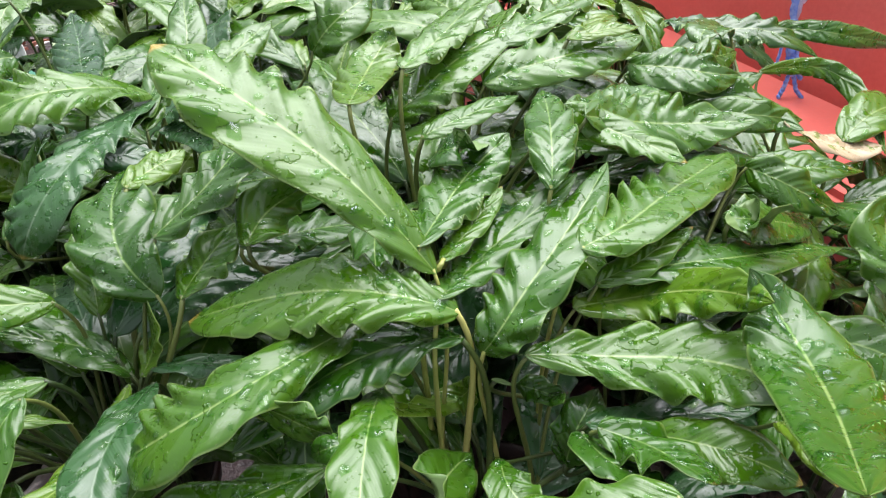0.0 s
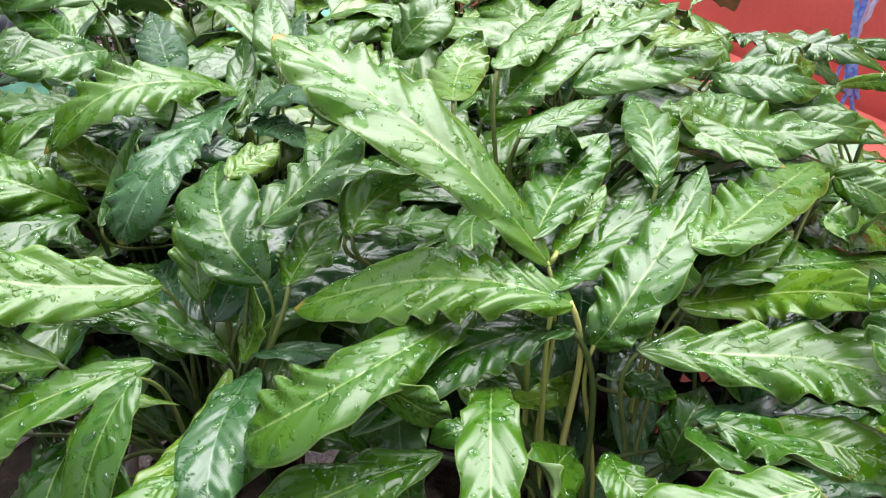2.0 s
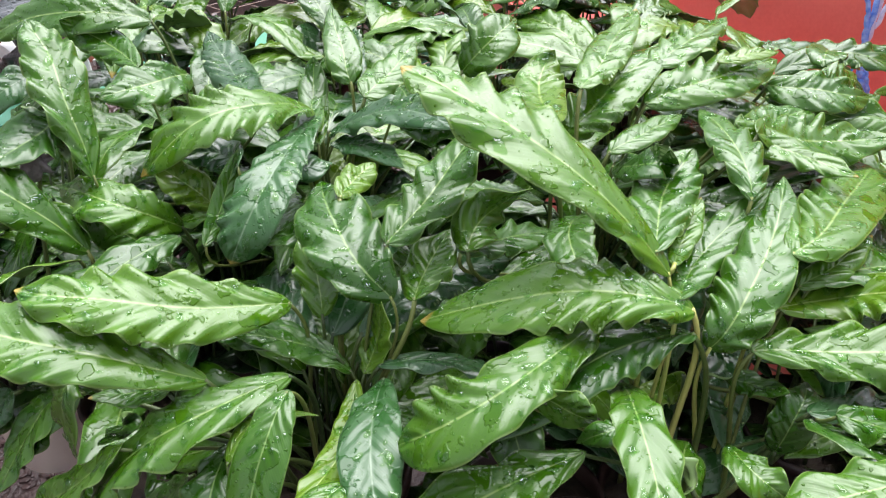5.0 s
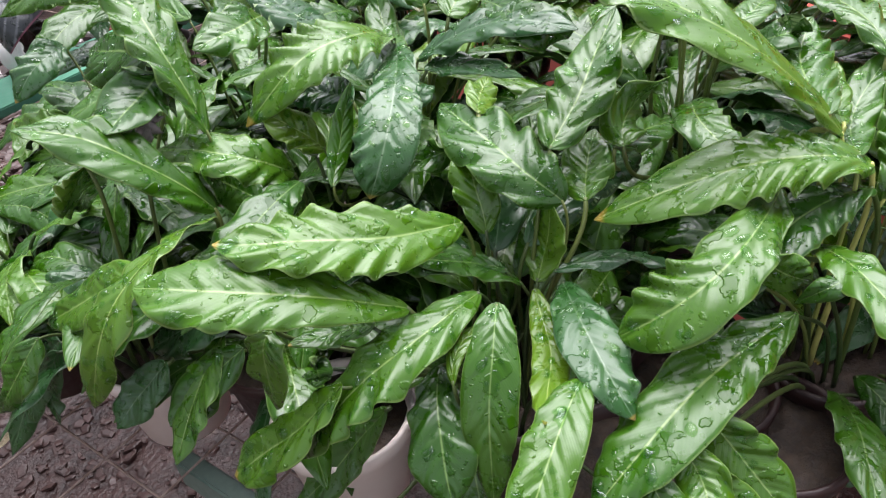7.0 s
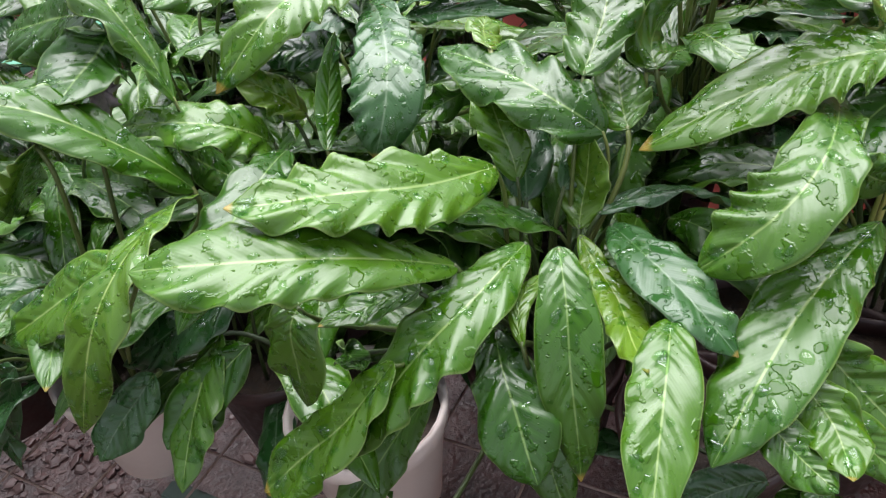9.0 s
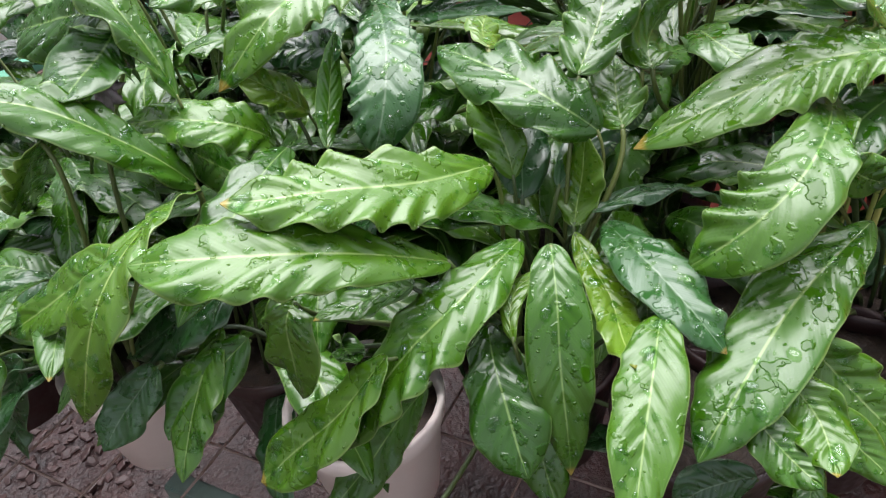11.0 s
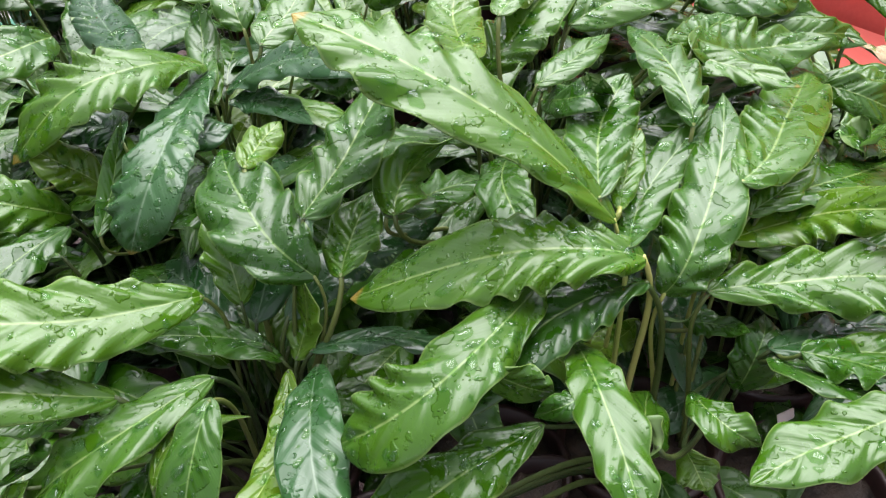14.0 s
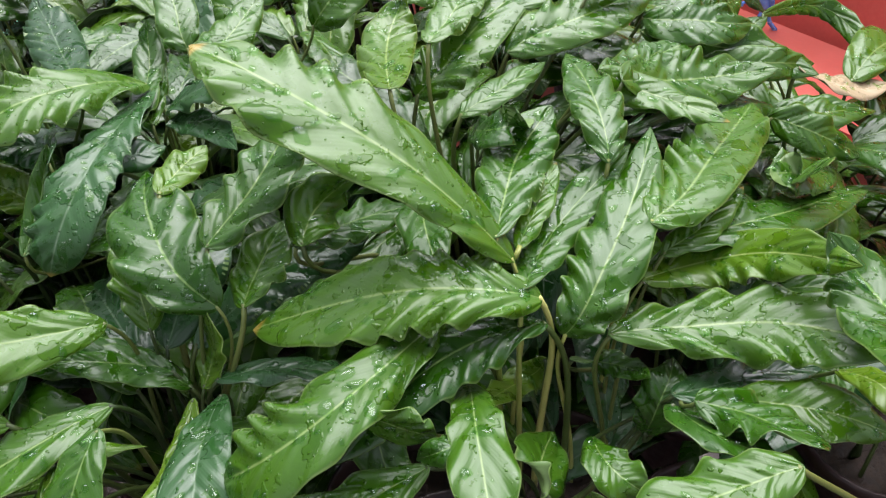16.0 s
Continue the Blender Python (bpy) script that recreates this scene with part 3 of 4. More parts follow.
leaf(p1, (0.074, 0.420, 0.428), (0.180, 0.420, 0.423), (0.254, 0.346, 0.460), 0.072, -10, 1, wave=1.0, fine=True, blunt=True)
leaf(p1, (0.117, 0.477, 0.427), (0.197, 0.484, 0.435), (0.232, 0.388, 0.500), 0.057, -10, 2, wave=1.0, fine=True)
leaf(p1, (-0.034, 0.407, 0.408), (-0.036, 0.325, 0.432), (-0.035, 0.232, 0.409), 0.044, 0, 1, wave=1.0, fine=True)
leaf(p1, (-0.070, 0.353, 0.385), (-0.190, 0.296, 0.367), (-0.274, 0.249, 0.325), 0.069, 0, 1, wave=1.0, fine=True)
leaf(p1, (0.042, 0.430, 0.421), (0.087, 0.464, 0.469), (0.162, 0.617, 0.485), 0.057, 0, 1, wave=1.0, fine=True)
leaf(p1, (0.121, 0.487, 0.478), (0.190, 0.556, 0.473), (0.309, 0.719, 0.439), 0.072, 0, 1, wave=1.0, fine=True, blunt=True)
leaf(p1, (-0.004, 0.461, 0.500), (0.029, 0.565, 0.496), (0.072, 0.627, 0.512), 0.059, 0, 1, wave=1.0, fine=True)
leaf(p1, (0.011, 0.432, 0.473), (0.056, 0.509, 0.468), (0.127, 0.566, 0.501), 0.043, 0, 0, wave=1.0, fine=True)
leaf(p6, (0.103, 0.545, 0.498), (0.109, 0.614, 0.517), (0.113, 0.751, 0.502), 0.046, 0, 1, wave=1.0, fine=True)
leaf(p6, (0.051, 0.758, 0.508), (0.140, 0.795, 0.523), (0.241, 0.868, 0.517), 0.068, -25, 1, wave=1.0, fine=True)
leaf(p6, (0.130, 0.679, 0.513), (0.195, 0.736, 0.491), (0.262, 0.789, 0.487), 0.050, -20, 1, wave=1.0, fine=True)
leaf(p6, (0.147, 0.664, 0.510), (0.243, 0.729, 0.470), (0.345, 0.744, 0.463), 0.072, -25, 1, wave=1.0, fine=True)
leaf(p6, (0.128, 0.682, 0.514), (0.182, 0.664, 0.491), (0.232, 0.607, 0.487), 0.041, -20, 1, wave=1.0, fine=True)
leaf(p6, (0.217, 0.831, 0.498), (0.266, 0.795, 0.503), (0.345, 0.819, 0.483), 0.062, -30, 1, wave=1.0, fine=True)
leaf(p8, (0.185, 0.186, 0.568), (0.249, 0.350, 0.475), (0.230, 0.428, 0.498), 0.070, 0, 1, wave=1.0, fine=True)
leaf(p7, (0.113, 0.378, 0.390), (0.128, 0.330, 0.412), (0.159, 0.307, 0.411), 0.044, 15, 0, wave=1.0, fine=True)
leaf(p7, (0.120, 0.359, 0.416), (0.157, 0.338, 0.416), (0.178, 0.293, 0.438), 0.058, 15, 0, wave=1.0, fine=True)
leaf(p7, (0.118, 0.390, 0.386), (0.181, 0.399, 0.383), (0.255, 0.412, 0.376), 0.039, 5, 3, wave=1.0, fine=True)
leaf(p3, (-0.340, 0.833, 0.471), (-0.364, 0.648, 0.477), (-0.402, 0.587, 0.411), 0.068, 0, 3, wave=0.75, fine=True, blunt=True)
leaf(p3, (-0.346, 0.838, 0.475), (-0.421, 0.730, 0.522), (-0.522, 0.697, 0.458), 0.080, 15, 1, wave=1.0, fine=True)
leaf(p5, (-0.494, 0.837, 0.527), (-0.516, 0.767, 0.542), (-0.560, 0.730, 0.539), 0.060, 35, 1, wave=1.0, fine=True)
leaf(p6, (-0.071, 0.620, 0.548), (-0.069, 0.772, 0.527), (-0.046, 0.822, 0.551), 0.059, 0, 2, wave=1.0, fine=True)
leaf(p6, (-0.047, 0.719, 0.486), (0.013, 0.764, 0.523), (0.116, 0.889, 0.545), 0.072, -5, 1, wave=1.0, fine=True)
leaf(p5, (-0.555, 0.659, 0.476), (-0.587, 0.711, 0.562), (-0.642, 0.781, 0.614), 0.062, 22, 1, wave=1.0, fine=True)
leaf(p9, (-0.560, 0.614, 0.411), (-0.627, 0.603, 0.500), (-0.702, 0.586, 0.546), 0.068, 25, 1, wave=1.0, fine=True)
leaf(p4, (-0.482, 0.684, 0.398), (-0.536, 0.642, 0.457), (-0.625, 0.710, 0.442), 0.061, 20, 1, wave=1.0, fine=True)
leaf(p2, (-0.232, 0.519, 0.476), (-0.185, 0.572, 0.508), (-0.133, 0.637, 0.551), 0.061, 0, 1, wave=1.0, fine=True)
leaf(p2, (-0.320, 0.495, 0.429), (-0.427, 0.437, 0.474), (-0.524, 0.432, 0.495), 0.072, 20, 1, wave=1.0, fine=True)
leaf(p2, (-0.381, 0.419, 0.405), (-0.483, 0.394, 0.466), (-0.591, 0.422, 0.474), 0.068, 15, 1, wave=1.0, fine=True, blunt=True)
leaf(p2, (-0.317, 0.444, 0.387), (-0.416, 0.374, 0.384), (-0.502, 0.376, 0.291), 0.061, 0, 1, wave=1.0, fine=True)
leaf(p2, (-0.226, 0.490, 0.435), (-0.274, 0.535, 0.472), (-0.312, 0.659, 0.468), 0.075, 10, 0, wave=1.0, fine=True)
leaf(p2, (-0.297, 0.509, 0.400), (-0.300, 0.532, 0.442), (-0.304, 0.573, 0.470), 0.044, 0, 1, wave=1.0, fine=True)
leaf(p2, (-0.258, 0.474, 0.360), (-0.244, 0.491, 0.389), (-0.239, 0.491, 0.440), 0.045, 0, 2, wave=1.0, fine=True)
leaf(p2, (-0.309, 0.401, 0.411), (-0.330, 0.339, 0.372), (-0.341, 0.300, 0.278), 0.048, 0, 0, wave=1.0, fine=True)
leaf(p2, (-0.364, 0.397, 0.354), (-0.375, 0.341, 0.338), (-0.374, 0.299, 0.293), 0.057, 0, 0, wave=1.0, fine=True, blunt=True)
leaf(p2, (-0.263, 0.462, 0.364), (-0.272, 0.380, 0.356), (-0.298, 0.292, 0.382), 0.033, 0, 2, wave=1.0, fine=True)
leaf(p2, (-0.237, 0.458, 0.369), (-0.240, 0.358, 0.384), (-0.226, 0.297, 0.360), 0.054, 0, 3, wave=1.0, fine=True)
leaf(p9, (-0.557, 0.590, 0.418), (-0.602, 0.444, 0.463), (-0.668, 0.424, 0.350), 0.046, -20, 2, wave=1.0, fine=True, blunt=True)
leaf(p9, (-0.608, 0.481, 0.445), (-0.668, 0.504, 0.409), (-0.733, 0.537, 0.364), 0.055, 20, 1, wave=1.0, fine=True)
leaf(p2, (-0.498, 0.430, 0.400), (-0.508, 0.411, 0.392), (-0.514, 0.408, 0.324), 0.050, 20, 1, wave=1.0, fine=True, blunt=True)
leaf(p13, (-0.571, 0.523, 0.322), (-0.607, 0.490, 0.280), (-0.635, 0.440, 0.236), 0.050, 5, 1, wave=1.0, fine=True)
leaf(p2, (-0.446, 0.371, 0.379), (-0.499, 0.368, 0.334), (-0.561, 0.379, 0.281), 0.056, 0, 1, wave=1.0, fine=True, blunt=True)
leaf(p1, (-0.200, 0.276, 0.355), (-0.192, 0.243, 0.336), (-0.205, 0.206, 0.330), 0.042, 0, 1, wave=1.0, fine=True)
leaf(p1, (-0.230, 0.269, 0.343), (-0.222, 0.237, 0.329), (-0.212, 0.207, 0.320), 0.036, 0, 1, wave=1.0, fine=True)
leaf(p4, (-0.444, 0.697, 0.414), (-0.471, 0.698, 0.446), (-0.506, 0.699, 0.473), 0.050, 30, 2, wave=1.0, fine=True)
leaf(p2, (-0.282, 0.490, 0.367), (-0.336, 0.494, 0.390), (-0.395, 0.467, 0.414), 0.037, 20, 0, wave=1.0, fine=True)
leaf(p3, (-0.402, 0.669, 0.482), (-0.438, 0.730, 0.469), (-0.483, 0.709, 0.479), 0.047, 25, 3, wave=1.0, fine=True)
leaf(p11, (-0.589, 0.686, 0.538), (-0.614, 0.677, 0.519), (-0.634, 0.611, 0.516), 0.080, 5, 0, wave=1.0, fine=True)
leaf(p2, (-0.207, 0.486, 0.436), (-0.196, 0.522, 0.447), (-0.173, 0.568, 0.460), 0.049, 0, 1, wave=1.0, fine=True)
leaf(p6, (-0.158, 0.529, 0.459), (-0.138, 0.567, 0.476), (-0.093, 0.586, 0.493), 0.053, 205, 1, wave=1.0, fine=True)
leaf(p6, (-0.166, 0.533, 0.457), (-0.116, 0.588, 0.437), (-0.051, 0.630, 0.417), 0.045, -10, 0, wave=1.0, fine=True)
leaf(p2, (-0.270, 0.483, 0.353), (-0.315, 0.490, 0.383), (-0.375, 0.475, 0.412), 0.042, 0, 0, wave=1.0, fine=True)
leaf(p1, (-0.117, 0.356, 0.448), (-0.091, 0.356, 0.431), (-0.063, 0.354, 0.414), 0.035, -5, 1, wave=1.0, fine=True)
leaf(p7, (0.010, 0.327, 0.370), (0.010, 0.356, 0.361), (0.032, 0.405, 0.337), 0.053, 210, 1, wave=1.0, fine=True)
leaf(p7, (0.055, 0.378, 0.362), (0.061, 0.341, 0.371), (0.086, 0.324, 0.358), 0.037, 0, 1, wave=1.0, fine=True)
leaf(p7, (0.106, 0.399, 0.327), (0.115, 0.397, 0.377), (0.133, 0.428, 0.384), 0.038, 180, 0, wave=1.0, fine=True)
leaf(p11, (-0.592, 0.697, 0.554), (-0.648, 0.782, 0.530), (-0.730, 0.924, 0.488), 0.086, 40, 0, wave=1.0, fine=True)
leaf(p9, (-0.658, 0.599, 0.494), (-0.696, 0.660, 0.444), (-0.754, 0.783, 0.341), 0.074, 205, 2, wave=1.0, fine=True)
leaf(p4, (-0.499, 0.660, 0.364), (-0.545, 0.673, 0.396), (-0.562, 0.610, 0.461), 0.066, 40, 1, wave=1.0, fine=True)
leaf(p13, (-0.547, 0.542, 0.350), (-0.597, 0.544, 0.326), (-0.675, 0.580, 0.269), 0.066, 25, 3, wave=1.0, fine=True)
leaf(p3, (-0.305, 0.566, 0.467), (-0.330, 0.601, 0.440), (-0.374, 0.591, 0.432), 0.034, 0, 0, wave=1.0, fine=True)
leaf(p3, (-0.439, 0.622, 0.411), (-0.423, 0.664, 0.445), (-0.402, 0.682, 0.496), 0.026, 180, 0, wave=1.0, fine=True)
leaf(p2, (-0.413, 0.408, 0.403), (-0.450, 0.428, 0.385), (-0.489, 0.417, 0.389), 0.035, -5, 0, wave=1.0, fine=True)
leaf(p2, (-0.256, 0.333, 0.378), (-0.295, 0.277, 0.376), (-0.347, 0.202, 0.334), 0.047, 0, 1, wave=1.0, fine=True)
leaf(p1, (0.013, 0.463, 0.485), (0.038, 0.519, 0.484), (0.063, 0.563, 0.493), 0.026, 0, 1, stem=(0.013, 0.510, 0.447))
leaf(p1, (0.033, 0.446, 0.380), (0.013, 0.454, 0.343), (-0.038, 0.374, 0.420), 0.031, 0, 2)
leaf(p1, (-0.017, 0.385, 0.380), (-0.051, 0.337, 0.428), (-0.079, 0.347, 0.402), 0.023, 0, 0)
leaf(p1, (-0.172, 0.287, 0.360), (-0.144, 0.260, 0.320), (-0.121, 0.225, 0.290), 0.050, 0, 1)
leaf(p1, (-0.191, 0.265, 0.330), (-0.163, 0.244, 0.305), (-0.143, 0.208, 0.280), 0.037, 0, 1)
leaf(p1, (0.136, 0.490, 0.440), (0.177, 0.511, 0.451), (0.228, 0.552, 0.454), 0.031, -15, 1)
leaf(p8, (0.157, 0.283, 0.440), (0.095, 0.275, 0.430), (0.035, 0.260, 0.420), 0.050, 0, 1)
leaf(p6, (0.211, 0.811, 0.491), (0.303, 0.803, 0.467), (0.402, 0.760, 0.442), 0.065, -45, 1)
leaf(p6, (0.003, 0.674, 0.470), (0.016, 0.588, 0.516), (0.055, 0.628, 0.502), 0.040, -35, 0)
leaf(p6, (-0.011, 0.646, 0.500), (0.027, 0.668, 0.510), (0.087, 0.730, 0.505), 0.035, -10, 1)
leaf(p6, (-0.031, 0.718, 0.543), (0.020, 0.823, 0.552), (0.075, 0.945, 0.563), 0.052, 0, 1)
leaf(p6, (0.071, 0.806, 0.534), (0.130, 0.873, 0.545), (0.207, 0.977, 0.540), 0.058, 0, 1)
leaf(p6, (0.143, 0.805, 0.538), (0.183, 0.819, 0.541), (0.229, 0.840, 0.537), 0.026, -15, 2)
leaf(p6, (0.244, 0.826, 0.460), (0.321, 0.842, 0.460), (0.395, 0.885, 0.460), 0.043, -25, 0)
leaf(p6, (0.272, 0.794, 0.450), (0.332, 0.766, 0.460), (0.412, 0.790, 0.440), 0.043, -45, 1)
leaf(p10, (0.443, 1.133, 0.427), (0.578, 1.161, 0.414), (0.551, 0.880, 0.490), 0.038, -40, 1)
leaf(p10, (0.399, 0.907, 0.453), (0.528, 0.951, 0.420), (0.510, 0.778, 0.400), 0.029, -60, 1)
leaf(p10, (0.262, 0.566, 0.447), (0.303, 0.585, 0.438), (0.277, 0.520, 0.490), 0.045, -40, 1)
leaf(p10, (0.402, 0.694, 0.362), (0.314, 0.601, 0.425), (0.265, 0.588, 0.442), 0.053, 30, 1)
leaf(p10, (0.382, 0.768, 0.449), (0.451, 0.783, 0.412), (0.519, 0.796, 0.400), 0.041, -15, 4)
leaf(p10, (0.282, 0.839, 0.502), (0.316, 0.852, 0.494), (0.363, 0.897, 0.483), 0.045, -55, 1)
leaf(p10, (0.423, 0.513, 0.400), (0.390, 0.533, 0.440), (0.422, 0.608, 0.450), 0.060, 50, 1)
leaf(p10, (0.410, 1.059, 0.452), (0.345, 0.954, 0.497), (0.317, 0.898, 0.495), 0.053, 5, 1)
leaf(p7, (0.321, 0.700, 0.431), (0.360, 0.672, 0.423), (0.424, 0.680, 0.382), 0.046, -55, 1)
leaf(p7, (0.159, 0.379, 0.386), (0.201, 0.347, 0.407), (0.249, 0.322, 0.400), 0.045, -25, 1)
leaf(p7, (0.281, 0.433, 0.338), (0.289, 0.382, 0.370), (0.287, 0.343, 0.370), 0.034, -15, 2)
leaf(p7, (0.055, 0.370, 0.300), (0.063, 0.359, 0.282), (0.064, 0.341, 0.280), 0.036, 0, 2)
leaf(p7, (0.049, 0.435, 0.388), (0.087, 0.431, 0.380), (0.101, 0.395, 0.403), 0.023, -40, 0)
leaf(p7, (0.152, 0.495, 0.442), (0.262, 0.546, 0.426), (0.408, 0.632, 0.372), 0.060, 0, 1)
leaf(p7, (0.315, 0.702, 0.400), (0.380, 0.711, 0.420), (0.469, 0.739, 0.400), 0.043, -20, 1)
leaf(p7, (0.336, 0.740, 0.410), (0.386, 0.729, 0.420), (0.449, 0.728, 0.410), 0.032, -30, 0)
leaf(p2, (-0.283, 0.594, 0.484), (-0.271, 0.644, 0.479), (-0.255, 0.681, 0.478), 0.034, -25, 2)
leaf(p2, (-0.479, 0.438, 0.346), (-0.472, 0.429, 0.342), (-0.468, 0.376, 0.376), 0.027, -25, 0)
leaf(p2, (-0.347, 0.394, 0.320), (-0.350, 0.353, 0.280), (-0.348, 0.312, 0.220), 0.052, 0, 0)
leaf(p2, (-0.207, 0.266, 0.250), (-0.239, 0.277, 0.240), (-0.267, 0.277, 0.220), 0.040, 0, 3)
leaf(p2, (-0.357, 0.357, 0.369), (-0.340, 0.395, 0.382), (-0.291, 0.416, 0.365), 0.018, 0, 2)
leaf(p2, (-0.488, 0.303, 0.270), (-0.531, 0.332, 0.270), (-0.579, 0.344, 0.270), 0.028, 5, 3)
leaf(p3, (-0.298, 0.867, 0.497), (-0.313, 0.908, 0.530), (-0.339, 1.017, 0.558), 0.048, 0, 1)
leaf(p3, (-0.322, 0.794, 0.461), (-0.240, 0.742, 0.511), (-0.162, 0.663, 0.523), 0.057, -20, 3)
leaf(p3, (-0.316, 0.765, 0.460), (-0.275, 0.748, 0.467), (-0.222, 0.659, 0.482), 0.039, -15, 3)
leaf(p3, (-0.356, 0.683, 0.482), (-0.341, 0.699, 0.466), (-0.310, 0.729, 0.455), 0.037, -5, 3)
leaf(p3, (-0.332, 0.771, 0.459), (-0.351, 0.875, 0.475), (-0.353, 0.922, 0.517), 0.040, 0, 1)
leaf(p3, (-0.157, 0.894, 0.500), (-0.120, 0.889, 0.542), (-0.082, 0.948, 0.553), 0.067, -40, 1)
leaf(p3, (-0.233, 0.814, 0.514), (-0.199, 0.709, 0.520), (-0.157, 0.718, 0.490), 0.058, -30, 0)
leaf(p3, (-0.340, 0.734, 0.475), (-0.350, 0.868, 0.474), (-0.347, 0.924, 0.508), 0.035, 0, 1)
leaf(p3, (-0.277, 0.811, 0.502), (-0.251, 0.865, 0.511), (-0.217, 0.962, 0.522), 0.052, -20, 1)
leaf(p4, (-0.455, 0.694, 0.410), (-0.468, 0.715, 0.428), (-0.471, 0.716, 0.453), 0.030, 0, 1)
leaf(p4, (-0.641, 0.793, 0.405), (-0.638, 0.791, 0.435), (-0.624, 0.724, 0.487), 0.039, 40, 1)
leaf(p5, (-0.614, 1.066, 0.530), (-0.735, 1.046, 0.550), (-0.886, 1.080, 0.500), 0.077, 40, 1)
leaf(p5, (-0.403, 0.797, 0.503), (-0.474, 0.945, 0.495), (-0.537, 1.071, 0.510), 0.062, 0, 3)
leaf(p5, (-0.597, 0.935, 0.504), (-0.676, 1.021, 0.514), (-0.724, 1.010, 0.549), 0.056, 30, 1)
leaf(p11, (-0.730, 0.668, 0.325), (-0.769, 0.652, 0.322), (-0.829, 0.645, 0.290), 0.040, 25, 3)
leaf(p11, (-0.759, 0.584, 0.300), (-0.813, 0.590, 0.240), (-0.873, 0.572, 0.150), 0.051, 15, 3)
leaf(p11, (-0.813, 1.068, 0.450), (-0.833, 1.010, 0.450), (-0.875, 0.981, 0.410), 0.057, 45, 3)
leaf(p11, (-0.813, 0.980, 0.380), (-0.844, 0.959, 0.380), (-0.916, 1.031, 0.360), 0.047, 45, 1)
leaf(p13, (-0.418, 0.406, 0.300), (-0.467, 0.409, 0.240), (-0.535, 0.395, 0.180), 0.045, 10, 0)
leaf(p9, (-0.550, 0.499, 0.320), (-0.604, 0.493, 0.280), (-0.642, 0.479, 0.250), 0.053, 5, 0)
leaf(p9, (-0.763, 0.560, 0.330), (-0.791, 0.542, 0.300), (-0.841, 0.553, 0.240), 0.044, 35, 1)
leaf(p9, (-0.757, 0.568, 0.300), (-0.793, 0.578, 0.240), (-0.799, 0.567, 0.190), 0.032, 45, 3)
leaf(p9, (-0.635, 0.520, 0.300), (-0.671, 0.511, 0.270), (-0.703, 0.499, 0.240), 0.048, 10, 3)

# undergrowth of the front plants
for owner, number, seed in ((p3, 12, 13), (p4, 11, 14), (p5, 10, 15), (p6, 12, 16), (p7, 12, 17), (p10, 10, 20), (p11, 10, 21)):
    wild_leaves(owner, number, seed, rise=(0.09, 0.22), size=(0.13, 0.19), tones=(0, 0, 0, 1, 3))
for owner, number, seed in ((p3, 8, 113), (p4, 7, 114), (p5, 6, 115), (p6, 8, 116), (p10, 8, 120), (p11, 8, 121)):
    wild_leaves(owner, number, seed, rise=(0.20, 0.29), size=(0.17, 0.23), tones=(0, 0, 1, 1, 3))
wild_leaves(p2, 9, 12, rise=(0.09, 0.22), size=(0.13, 0.19), tones=(0, 0, 0, 1, 3), arc=(-0.2, 3.3))
wild_leaves(p2, 6, 112, rise=(0.20, 0.29), size=(0.17, 0.23), tones=(0, 0, 1, 3), arc=(0.0, 3.1))
for owner, seed in ((p9, 191), (p11, 192)):
    wild_leaves(owner, 9, seed, rise=(0.12, 0.26), size=(0.10, 0.15), tones=(0, 0, 3), arc=(1.2, 5.2))
wild_leaves(p9, 7, 19, rise=(0.09, 0.20), size=(0.13, 0.18), tones=(0, 0, 3), arc=(0.4, 3.6))
wild_leaves(p1, 9, 311, rise=(0.05, 0.13), size=(0.12, 0.17), tones=(0, 0, 3))
wild_leaves(p1, 5, 111, rise=(0.12, 0.24), size=(0.16, 0.21), tones=(0, 0, 1, 3), arc=(1.5, 2.9))
for owner, number, seed in ((p6, 11, 216), (p10, 9, 220), (p3, 8, 213), (p5, 7, 215), (p4, 6, 214)):
    wild_leaves(owner, number, seed, rise=(0.22, 0.34), size=(0.19, 0.25), tones=(0, 0, 1, 1))
wild_leaves(p7, 6, 117, rise=(0.18, 0.26), size=(0.16, 0.21), tones=(0, 1, 1, 3), arc=(-0.8, 2.6))


# low plants that fill the bench between the tall ones
def low(place, seed, pot="brown"):
    ob = plant(place, pot)
    wild_leaves(ob, 8, seed, rise=(0.17, 0.25), size=(0.15, 0.20), tones=(0, 0, 1, 1, 3))
    wild_leaves(ob, 7, seed + 50, rise=(0.08, 0.17), size=(0.12, 0.17), tones=(0, 0, 0, 3))
    return ob


def sprout(place, seed):
    ob = plant(place)
    wild_leaves(ob, 8, seed, rise=(0.03, 0.09), size=(0.08, 0.12), tones=(0, 0, 3))
    return ob


low_plants = [low((-0.125, 0.600, 0.1), 61), low((0.115, 0.660, 0.1), 62), low((-0.210, 0.700, 0.1), 63)]
rng = random.Random(5)
for x, y in ((0.33, 0.62), (-0.13, 0.86), (0.17, 0.86), (0.36, 0.90), (-0.60, 0.80), (-0.86, 0.80), (-0.92, 0.98), (-0.74, 1.10), (-0.40, 1.05), (-0.32, 0.66), (0.02, 0.86), (0.50, 0.72), (0.36, 0.44), (-0.54, 0.60), (-0.95, 0.89), (-0.87, 0.76), (-0.80, 1.22), (-0.70, 1.31), (-0.60, 1.16), (-0.48, 1.22)):
    copy_thing(rng.choice(low_plants), pose(x, y, BENCH, 0, 0, rng.uniform(0, 360)))
